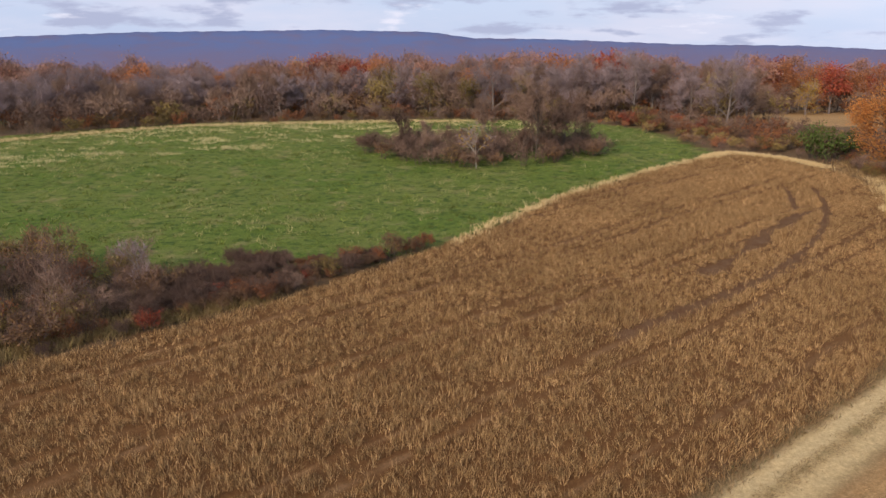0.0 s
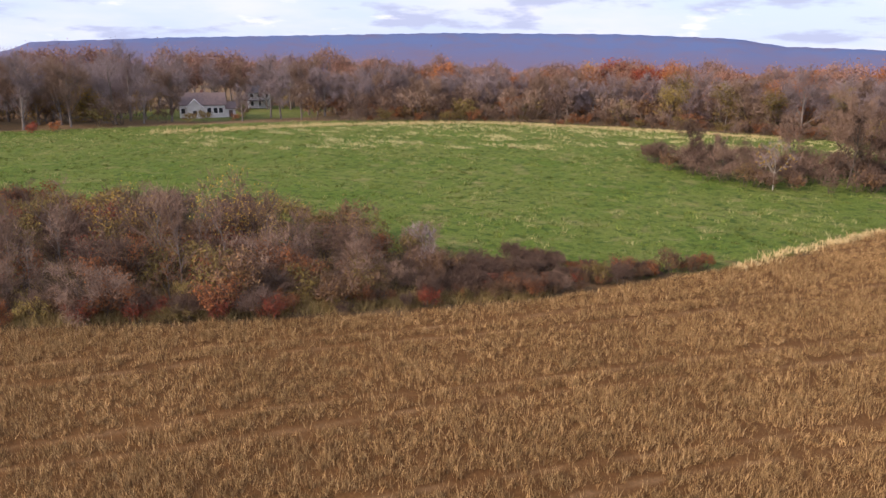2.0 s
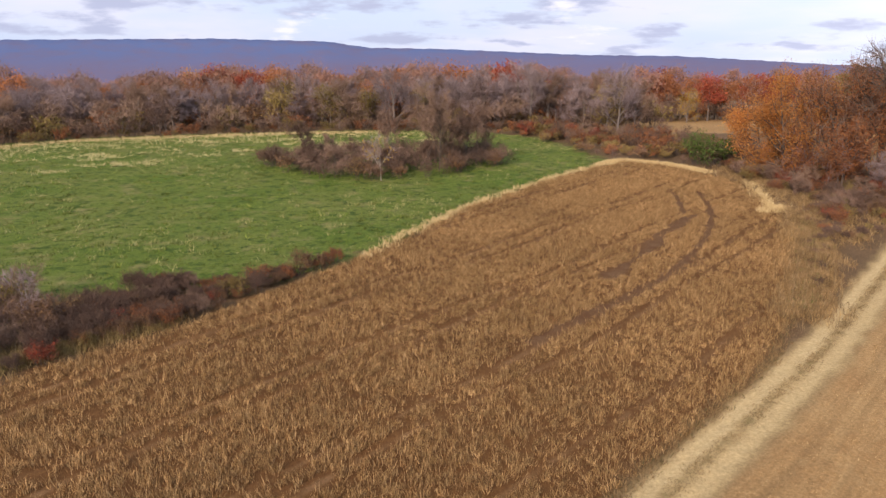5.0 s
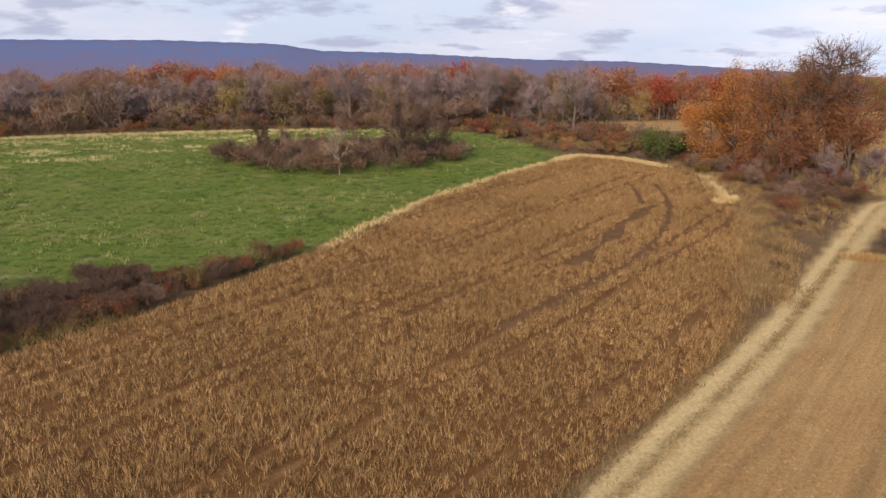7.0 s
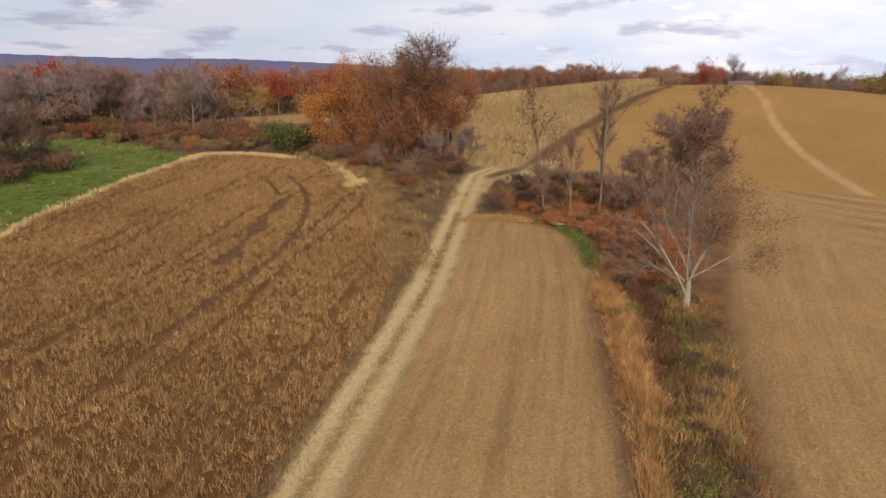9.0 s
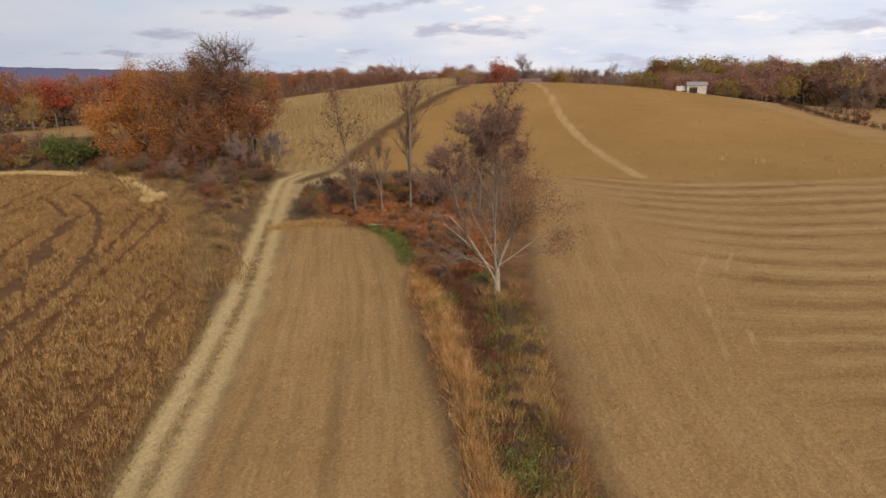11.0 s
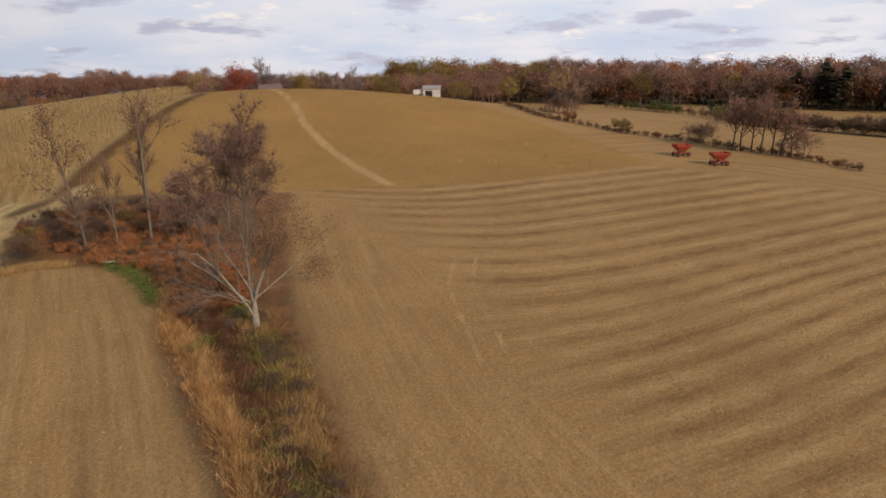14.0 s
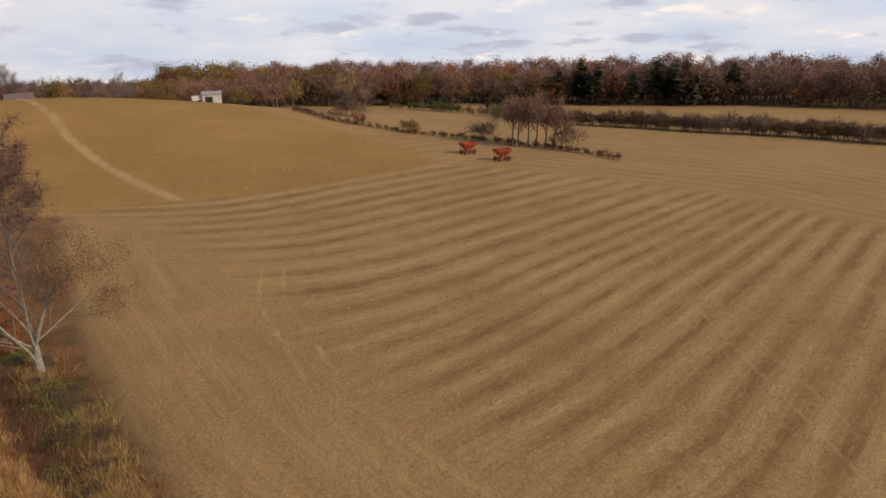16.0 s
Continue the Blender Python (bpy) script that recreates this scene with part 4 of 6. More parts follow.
for az, r, s, k in ((-12.5, 136, 1.0, "red"), (-13.4, 137, 1.1, "red"), (-14.2, 138, 0.8, "red"), (-11.8, 139, 1.0, "rust"), (-16.2, 137, 0.9, "red"), (44.2, 148, 0.9, "olive"),
                    (45.2, 147, 0.8, "olive"), (41.8, 150, 0.6, "rust"), (47.2, 149, 1.2, "brown"), (41.2, 158, 1.0, "tan"), (54.5, 140, 0.8, "rust"), (56, 139, 0.8, "red")):
    repeat(FAR_BUSH[k], *polar(az, r), s)


def conifer(x, y, tall, seed):
    """Spire of drooping needle boughs on a straight trunk."""
    rng = random.Random(seed)
    w = Wood(seed)
    w.limb([Vector((0, 0, -0.2)), Vector((0, 0, tall * 0.5)), Vector((0, 0, tall))], [tall * 0.014, tall * 0.009, 0.02], 6)
    v, f = [], []
    tiers = 22
    for i in range(tiers):
        u = 0.16 + 0.84 * i / (tiers - 1)
        reach = tall * 0.20 * (1.0 - abs(2.0 * u - 1.1) ** 2.5) + 0.45
        for k in range(26):
            a = rng.uniform(0, 2 * math.pi)
            ln = reach * rng.uniform(0.4, 1.1) * (1 + 0.3 * math.sin(3 * a + 5 * u) + 0.2 * math.sin(2 * a - 11 * u))
            c, s = math.cos(a), math.sin(a)
            z = u * tall + rng.uniform(-0.5, 0.5)
            wd, dr = ln * 0.34, ln * rng.uniform(-0.15, 0.3)
            b = len(v)
            v += [(0, 0, z), (c * ln * 0.6 - s * wd, s * ln * 0.6 + c * wd, z - dr * 0.7), (c * ln, s * ln, z - dr), (c * ln * 0.6 + s * wd, s * ln * 0.6 - c * wd, z - dr * 0.7)]
            f += [(b, b + 1, b + 2, b + 3)]
    root = holder("conifer", x, y)
    part("trunk", w.trunk_mesh(), BARK_DARK, root)
    tagged(part("foliage", raw_mesh("crown", v, f), LEAF["dark"], root), kind="stuff")
    return tagged(root, "dark evergreen conifer in front of the brown wood", "tree", "conifers of the east wood")


PINE = conifer(*polar(-105.0, 246), 15.0, 3)
rng = random.Random(8)
for az in (-104.2, -105.9, -106.7, -107.5, -108.2, -108.9, -109.8, -110.6, -111.3, -112.1, -113.0, -113.8, -115.0, -116.8, -103.6, -112.6):
    repeat(PINE, *polar(az + rng.uniform(-0.4, 0.4), rng.uniform(240, 268)), rng.uniform(0.66, 1.04))
for az, r, s in ((-97.6, 218, 0.34), (-98.6, 216, 0.36), (-99.4, 214, 0.48), (-94.2, 222, 0.38)):
    repeat(PINE, *polar(az, r), s, stretch=0.8)

# ---------- brush beside the bean field ----------


def thicket(poly, count, kinds, size_of, group, seed, kit=BUSH, joined=""):
    pts = strewn(poly, count * 6, seed)[:count]
    rng = random.Random(seed)
    spots = []
    for x, y in pts:
        s = size_of(x, y) * rng.uniform(0.75, 1.2)
        k = rng.choice(kinds)
        s /= {"yellow": 4.4, "bramble": 1.6}.get(k, 3.0)
        if joined:
            spots.append((kit[k], float(x), float(y), s))
        else:
            repeat(kit[k], float(x), float(y), s, group)
    if joined:
        mass("brushwood", joined, "brush", spots)


BRUSH = [(-66, 9), (-43, 20.6), (-31.3, 28), (-20.7, 35.6), (-12, 42.9), (-5.8, 50.4), (-3.9, 53.4), (-8.7, 51.5), (-19.3, 49.1), (-33, 47.5), (-48, 45), (-62, 40), (-74, 32)]


def brush_height(x, y):
    u = min(1.0, max(0.0, (-4.0 - x) / 26.0))
    return 0.7 + 2.9 * u ** 1.9


thicket(BRUSH, 200, ["brown", "brown", "twiggy", "olive", "tan", "rust", "olive", "rust", "brown", "red", "brown"], brush_height, "shrubs of the field brush", 31)
rng = random.Random(77)
front = [(-60, 11.5), (-43, 19.6), (-31.8, 27), (-21.2, 34.8), (-12.5, 42.1), (-6.1, 49.9), (-2.4, 54.4)]
low_front = []
for (ax, ay), (bx, by) in zip(front, front[1:]):
    m = int(math.hypot(bx - ax, by - ay) / 0.95)
    for k in range(m):
        u = (k + rng.random()) / m
        low_front.append((BUSH[rng.choice(["tan", "rust", "olive", "rust", "brown", "red"])], ax + (bx - ax) * u + rng.uniform(-1.2, 0.3), ay + (by - ay) * u + rng.uniform(-0.3, 1.5), rng.uniform(0.3, 0.7)))
mass("brush_front", "low rust and olive brush along the edge of the bean field", "brush", low_front)
thicket([(-5.8, 50.4), (-3.9, 53.4), (-8.7, 51.5), (-19.3, 48.2), (-20.2, 36.6), (-12, 42.9)], 125, ["brown", "brown", "brown", "tan", "rust"], brush_height, "", 32, joined="low dense brown brush at the tip of the thicket")
for x, y, s in ((-35.6, 38, 1.35), (-27.6, 42.5, 0.8), (-42, 34, 1.15), (-38, 31, 0.6)):
    repeat(BUSH["yellow"], x, y, s)
for x, y, t, sd in ((-38, 35, 7.0, 61), (-44, 30, 6.5, 62), (-33, 38.5, 6.6, 63), (-24, 44, 3.6, 64), (-50, 30, 6.8, 65), (-35, 32, 5.8, 66), (-42, 38, 6.0, 67), (-31, 40, 5.6, 161), (-40, 29, 5.2, 162), (-47, 33, 7.2, 163), (-36.5, 35.5, 6.4, 164), (-29, 37, 5.2, 165), (-39.5, 34, 7.4, 166), (-45, 27, 6.2, 167), (-33.5, 35, 6.2, 168), (-26, 40, 4.6, 169)):
    tree("bare_sapling", "slender leafless grey sapling among brush", x, y, t, sd, spec=[(7, 24, 0.45, 0.06, 0.05), (3, 32, 0.55, 0.12, 0.05), (1, 30, 0.6, 0.2, 0.03)], twig=9, girth=0.06, low=0.2, twig_mat=TWIG_BROWN)
tree("bare_sapling", "slender leafless grey sapling above low brush", -21, 42, 5.0, 68, spec=[(8, 28, 0.5, 0.05, 0.04), (4, 34, 0.55, 0.12, 0.05), (1, 30, 0.6, 0.2, 0.03)], twig=10, girth=0.06, low=0.1)

thicket([(-60, 12), (-43, 20), (-31.5, 27.5), (-21, 35), (-23, 38), (-33, 31), (-44.5, 23.5), (-62, 16)], 60, ["brown", "rust", "tan", "olive", "brown"], lambda x, y: 1.7, "shrubs of the field brush", 131)

for x, y, t, sd, lf in ((-46, 31, 7.2, 261, "olive"), (-52, 28, 6.6, 262, "olive"), (-41, 36.5, 7.0, 263, "straw"), (-37, 33, 6.6, 264, "olive"), (-32, 37.5, 5.6, 265, "straw"), (-49, 25, 5.8, 266, "rust"), (-55, 31, 7.4, 267, "olive"), (-34.5, 30.5, 4.6, 268, "rust"), (-43.5, 27, 5.4, 269, "olive"), (-58, 24, 6.8, 270, "straw")):
    tree("thin_sapling", {"olive": "thin sapling with sparse olive leaves among brush", "straw": "thin sapling with straw-yellow leaves among brush", "rust": "thin sapling with rust-red leaves among brush"}[lf], x, y, t, sd, leaf=lf, per=3, size=0.055, haze=0.22,
         spec=[(9, 24, 0.42, 0.06, 0.05), (3, 32, 0.55, 0.12, 0.05), (2, 30, 0.6, 0.2, 0.03)], twig=4, girth=0.05, low=0.2, twig_mat=TWIG_BROWN)

# ---------- brush island in the meadow ----------
ISLAND = [(-16, 99), (-12, 92), (-3, 87.5), (5, 87), (13, 91), (19, 98), (22, 104), (12, 106), (0, 107), (-12, 105)]
thicket(ISLAND, 125, ["brown", "brown", "twiggy", "brown", "tan", "brown"], lambda x, y: 2.4, "", 33, FAR_BUSH, "dense dark brown brush of the meadow island")
tree("birch_sapling", "pale-stemmed young birch with yellowing leaves", 1.0, 87.5, 6.2, 71, leaf="yellow", bark=BARK_PALE, per=1, size=0.13, twig=4, girth=0.06, low=0.4, keep=0.5)
repeat(BUSH["yellow"], -2.2, 88.2, 0.6)
for x, y, t, sd in ((9, 93, 12.5, 72), (11, 95, 11.0, 73), (7.5, 96, 10.5, 74), (-9, 96, 7.5, 75), (3, 99, 8.5, 76), (13, 96, 10, 77), (-5, 92, 6.5, 78), (15, 99, 9, 79)):
    tree("bare_tree", "leafless grey tree standing in low brush", x, y, t, sd, twig=24, twig_mat=TWIG_DARK if sd % 2 else TWIG_BROWN, low=0.12, fan=0.9, bark=BARK_DARK, spec=[(11, 34, 0.5, 0.05, 0.04), (5, 38, 0.6, 0.10, 0.06), (2, 32, 0.6, 0.16, 0.05)], girth=0.075)

# ---------- brush and orange trees at the field corner ----------
CORNER = [(22, 140), (31, 130), (35, 112), (38.5, 105), (44, 101.5), (50, 92), (58, 92), (64, 100), (56, 118), (40, 138)]
thicket(CORNER, 95, ["brown", "rust", "rust", "olive", "tan", "twiggy"], lambda x, y: 2.6, "", 34, FAR_BUSH, "rust and brown brush at the field corner")
thicket([(43, 61), (47.5, 70), (47.5, 84), (49, 92), (60, 92), (64, 80), (60, 68), (52.5, 61)], 110, ["brown", "rust", "tan", "twiggy", "olive", "red"], lambda x, y: 1.9, "shrubs under the orange trees", 35)
ORANGE_SPEC = [(13, 50, 0.50, 0.05, 0.03), (5, 46, 0.6, 0.12, 0.05), (2, 40, 0.55, 0.16, 0.03)]
for x, y, t, sd, lf, k in ((53.2, 84, 15.5, 81, "orange", 1.0), (56.3, 79.5, 17.8, 82, "copper", 0.9), (59.5, 76.5, 18.0, 83, "copper", 1.0), (62.5, 79, 17.5, 84, "copper", 0.8), (56.5, 86, 16.8, 85, "orange", 0.9), (63.6, 75.5, 14.0, 88, "copper", 0.8), (55, 75, 10.5, 89, "copper", 0.8), (52, 88, 12.0, 90, "orange", 0.8),
                           (60.5, 72.5, 12.0, 86, "copper", 0.8)):
    tree("orange_tree", {"orange": "tall orange autumn tree above brush", "copper": "tall copper-brown autumn tree above brush"}[lf],
         x, y, t, sd, leaf=lf, per=48 if lf == "orange" else 36, size=0.10, haze=0.55, twig=3 if lf == "orange" else 8, twig_mat=TWIG_BROWN, spec=ORANGE_SPEC, keep=k, bark=BARK_DARK, low=0.08)
for x, y, s, kd in ((52, 80, 0.5, "rust"), (55, 76, 0.55, "rust"), (58.5, 72.5, 0.5, "rust2"), (62, 70, 0.5, "brown"), (51.5, 86, 0.45, "orange"), (60, 82, 0.7, "rust"), (54, 82, 0.6, "rust")):
    repeat(KIT[kd], x, y, s)
tree("bare_tree", "tall dark leafless tree beside the orange trees", 60.0, 75.8, 23.4, 87, spec=[(17, 60, 0.27, 0.08, 0.0), (6, 56, 0.6, 0.17, 0.0), (3, 48, 0.6, 0.2, 0.0)], twig=6, fan=1.2, bark=BARK_DARK, twig_mat=TWIG_DARK, low=0.62)
repeat(FAR_BUSH["green"], 46.8, 95.5, 0.8, stretch=1.35)
corner_low = [(FAR_BUSH[rng.choice(["rust", "tan", "olive", "brown", "olive"])], float(x), float(y), rng.uniform(0.3, 0.75)) for x, y in strewn([(19, 143), (29, 129), (33, 111), (35.2, 101), (44, 98), (50, 94), (62, 104), (42, 142)], 300, 61)[:130]]
mass("corner_scrub", "low rust and olive scrub at the field corner", "scrub", corner_low)

# ---------- hedge strip with the pale tree ----------
STRIP_BRAMBLE = [(34, 25.0), (37.5, 28.0), (42.3, 32.8), (45, 36.6), (45, 41.5), (50, 50), (58, 52), (62, 44), (56, 36), (47, 28.5), (38.5, 23.5)]
thicket(STRIP_BRAMBLE, 330, ["bramble"] * 6 + ["rust", "tan", "brown"], lambda x, y: 1.15, "brambles of the hedge strip", 36)
thicket([(44, 47), (50, 55), (60, 56), (64, 48), (52, 43)], 34, ["brown", "olive", "tan", "rust", "brown"], lambda x, y: 1.7, "shrubs of the hedge strip", 37)
thicket([(37, 54), (45, 66), (49, 72), (56, 69), (52, 61.5), (45.5, 56)], 40, ["brown", "rust", "tan", "olive", "brown"], lambda x, y: 1.0, "low shrubs beside the track", 38)
thicket([(12, 5.5), (18.4, 10.8), (24.5, 14.6), (32, 19.5), (36, 24.5), (36.5, 21), (33, 17.6), (24.7, 12.8), (18.6, 8.6)], 130, ["brown", "olive", "olive", "tan", "olive", "brown"], lambda x, y: 0.7, "low brambles of the hedge strip", 39)
thicket([(27, 39.2), (31.5, 45.2), (38, 55), (43, 64), (45, 66), (43.2, 58), (36, 49.6), (28.5, 39.8)], 80, ["tan", "tan", "brown", "olive", "brown"], lambda x, y: 0.7, "weedy shrubs beside the track", 141)
TWIG_TAN = plant("tan_twigs", [(0.18, 0.12, 0.085), (0.24, 0.165, 0.115), (0.13, 0.088, 0.065)])
STEMS = ((20, 6, 5.2, 0.085), (140, 30, 5.6, 0.08), (250, 13, 5.0, 0.065), (320, 20, 5.0, 0.06), (80, 22, 4.6, 0.055), (190, 17, 4.8, 0.055), (300, 40, 4.8, 0.05), (120, 42, 4.8, 0.05), (304, 54, 4.6, 0.05), (128, 60, 3.8, 0.04))
FORKS = (1.5, 0.7, 1.7, 1.8, 2.0, 1.4, 1.9, 1.6, 2.0, 1.8)


def pale_wood(sides):
    """The stems and their branches; sides of 0 leave a level out."""
    w = Wood(91)
    w.low, w.sides = 0.2, sides
    for (az, lean, ln, r), up in zip(STEMS, FORKS):
        d = Vector((math.cos(radians(az)) * math.sin(radians(lean)), math.sin(radians(az)) * math.sin(radians(lean)), math.cos(radians(lean))))
        w.grow(Vector((0, 0, up)), d, ln, r, 0, [(9, 32, 0.5, 0.11, 0.02), (4, 40, 0.55, 0.15, 0.03), (2, 38, 0.6, 0.2, 0.02)])
    return w


root = holder("pale_tree", 34.8, 20.9, 0)
w = pale_wood((8, 0, 0))
w.limb([Vector((0.05, 0, -0.3)), Vector((0, 0.02, 0.7)), Vector((0, 0, 1.5)), Vector((0, 0, 2.1))], [0.27, 0.21, 0.17, 0.10], 9)
part("trunk", w.trunk_mesh(), BARK_PALE, root)
w = pale_wood((0, 4, 3))
tagged(part("branchwork", w.trunk_mesh(), plain("dull_branch_bark", (0.25, 0.21, 0.16), (0.15, 0.12, 0.095), 4.0, 0.9), root), kind="stuff")
tagged(part("crown", w.twigs(4, 0.6, 0.0065, 0.9), TWIG_TAN, root), kind="stuff")
tagged(part("foliage", w.leaves(20, 0.05, 0.26, 0.85, 0.1, lambda q: (q[:, 0] * 0.55 - q[:, 1] * 0.83 > 0.5) & (q[:, 2] > 3.2)), LEAF["brown"], root), kind="stuff")
tagged(root, "pale-barked, many-stemmed tree with the last brown leaves on one side", "tree")
SLIM = [(12, 17, 0.40, 0.05, 0.06), (4, 26, 0.55, 0.12, 0.06), (2, 30, 0.6, 0.18, 0.04)]
tree("slender_tree", "slender tree with sparse brown leaf tufts", 48, 44, 15.0, 92, spec=[(9, 26, 0.40, 0.06, 0.05), (3, 32, 0.55, 0.12, 0.05), (2, 30, 0.6, 0.18, 0.03)], leaf="brown", per=9, size=0.11, keep=0.7, twig=6, girth=0.12, bark=BARK_BROWN, low=0.3, twig_mat=TWIG_BROWN)
tree("slender_tree", "slender nearly bare grey tree with many upright branches", 50, 39, 15.5, 93, spec=SLIM, leaf="rust", per=2, size=0.10, keep=0.3, twig=9, girth=0.14, bark=BARK_BROWN, low=0.12, twig_mat=TWIG_BROWN)
tree("slender_tree", "thin leafless stem in brambles", 48.6, 41.2, 9.5, 97, spec=SLIM, twig=7, girth=0.08, bark=BARK_BROWN, low=0.25, twig_mat=TWIG_BROWN)
tree("slender_tree", "thin leafless stem in brambles", 46.4, 42.6, 7.0, 197, spec=SLIM, twig=7, girth=0.08, bark=BARK_BROWN, low=0.25, twig_mat=TWIG_BROWN)
tree("red_tree", "half-bare tree with dark twigs and rust-red leaves near the top", 54.2, 32.0, 13.4, 94, leaf="rust", per=6, size=0.085, twig=26, fan=1.3, twig_mat=TWIG_PURPLE, low=0.1, girth=0.13, haze=0.35,
     spec=[(14, 50, 0.56, 0.07, 0.02), (5, 46, 0.6, 0.14, 0.05), (2, 40, 0.6, 0.18, 0.05)], where=lambda q: (q[:, 2] > 6.2) & (q[:, 0] * 0.5 - q[:, 1] * 0.86 > -0.4))
HAZY = [(13, 50, 0.46, 0.07, 0.02), (6, 48, 0.6, 0.14, 0.03), (3, 42, 0.6, 0.18, 0.02)]
for x, y, t, sd in ((53.4, 33.4, 12.4, 95), (52.0, 34.8, 9.5, 96), (54.8, 31.6, 11.0, 98), (51.2, 36.0, 8.0, 99)):
    tree("bare_tree", "leafless brown tree with a haze of fine twigs", x, y, t, sd, twig=13, fan=1.2, twig_mat=TWIG_PURPLE, low=0.3, spec=HAZY, bark=BARK_GREY, girth=0.10)

# ---------- hedges of the east fields ----------
HEDGE_A = [(150, 22), (137.5, 14), (133.5, 7.3), (127.2, -2.5), (122, -13.5), (115, -19), (110, -26), (103, -30), (98, -32)]
rng = random.Random(50)
low_scrub = []
for (ax, ay), (bx, by) in zip(HEDGE_A, HEDGE_A[1:]):
    m = max(2, int(math.hypot(bx - ax, by - ay) / 0.55))
    for k in range(m):
        u = (k + rng.random()) / m
        low_scrub.append((FAR_BUSH[rng.choice(["brown", "tan", "rust", "brown"])], ax + (bx - ax) * u, ay + (by - ay) * u + rng.uniform(-0.5, 0.5), rng.uniform(0.16, 0.42)))
mass("hedge_scrub", "low brown scrub along the field hedge", "scrub", low_scrub)
for x, y, s, k in ((148.5, 12, 1.1, "twiggy"), (147, 10, 1.2, "brown"), (146, 8, 1.1, "twiggy"), (134, 7.6, 0.9, "rust"), (137, 12, 0.9, "brown"), (127.2, -2.5, 0.95, "olive"), (128.6, -1.2, 0.85, "olive"),
                   (121.6, -14.6, 1.15, "twiggy"), (120.9, -15.4, 1.0, "twiggy"), (122.3, -13.8, 0.9, "twiggy"), (108.6, -27.4, 1.1, "twiggy"), (110.5, -25.4, 0.9, "brown")):
    repeat(FAR_BUSH[k], x, y, s)
for x, y, t, sd in ((149, 9.5, 10.5, 301), (147.6, 11.6, 9.6, 302)):
    tree("yellow_tree", "grey-stemmed tree with straw-yellow leaves in its upper crown", x, y, t, sd, leaf="straw", per=8, size=0.17, twig=12, twig_mat=TWIG_GREY, haze=0.4, low=0.15, girth=0.13,
         spec=[(11, 26, 0.5, 0.05, 0.05), (4, 32, 0.6, 0.10, 0.06), (2, 32, 0.6, 0.16, 0.05)], where=lambda q: q[:, 2] > 5.2)
repeat(KIT["bare2"], 150, 8.0, 0.78)
repeat(KIT["brown"], 148.6, 10.8, 0.62)
for x, y, t, sd in ((115.0, -18.8, 9.4, 101), (114.3, -19.9, 8.6, 102), (113.4, -21.3, 9.0, 103), (112.6, -22.5, 10.0, 104), (111.6, -23.8, 9.4, 105), (110.8, -24.8, 8.6, 106), (109.8, -26.2, 6.6, 107)):
    tree("bare_tree", "small dark-stemmed tree with russet top in the hedge", x, y, t, sd, leaf="dusk", per=9, size=0.13, twig=16, twig_mat=TWIG_BROWN, bark=BARK_DARK, low=0.4, keep=0.85, girth=0.14, haze=0.5,
         spec=[(8, 40, 0.55, 0.06, 0.03), (4, 40, 0.6, 0.12, 0.05), (2, 36, 0.6, 0.16, 0.05)])
HEDGE_B = [(162, -26), (151, -36.5), (146.8, -42.6), (140, -49.6), (133, -55.5), (126, -63), (119.5, -71), (107.5, -80), (95, -95)]
HEDGE_C = [(236, 2), (227, -9), (208, -20), (186, -26), (164, -25)]
far_low = []
for (ax, ay), (bx, by) in zip(HEDGE_C, HEDGE_C[1:]):
    m = int(math.hypot(bx - ax, by - ay) / 1.6)
    for k in range(m):
        u = (k + rng.random()) / m
        far_low.append((FAR_BUSH[rng.choice(["brown", "olive", "tan", "green"])], ax + (bx - ax) * u + rng.uniform(-1, 1), ay + (by - ay) * u + rng.uniform(-1, 1), rng.uniform(0.35, 0.8)))
mass("hedge_scrub", "low dark scrub between the far fields", "scrub", far_low)
for (ax, ay), (bx, by) in zip(HEDGE_B, HEDGE_B[1:]):
    m = max(3, int(math.hypot(bx - ax, by - ay) / 1.3))
    for k in range(m):
        u = (k + rng.random()) / m
        repeat(FAR_BUSH[rng.choice(["brown", "tan", "olive", "brown", "twiggy", "olive"])], ax + (bx - ax) * u, ay + (by - ay) * u + rng.uniform(-1.2, 1.2), rng.uniform(0.7, 1.15), "shrubs of the far hedge")
backing = []
for (ax, ay), (bx, by) in zip(HEDGE_B, HEDGE_B[1:]):
    m = max(3, int(math.hypot(bx - ax, by - ay) / 0.6))
    for k in range(m):
        u = (k + rng.random()) / m
        backing.append((FAR_BUSH[rng.choice(["brown", "tan", "brown", "twiggy"])], ax + (bx - ax) * u + rng.uniform(-1.5, 1.5), ay + (by - ay) * u + rng.uniform(-1.5, 1.5), rng.uniform(0.6, 1.2)))
mass("hedge_scrub", "dense brown scrub filling the far hedge", "scrub", backing)

# ---------- standing crops and grasses ----------


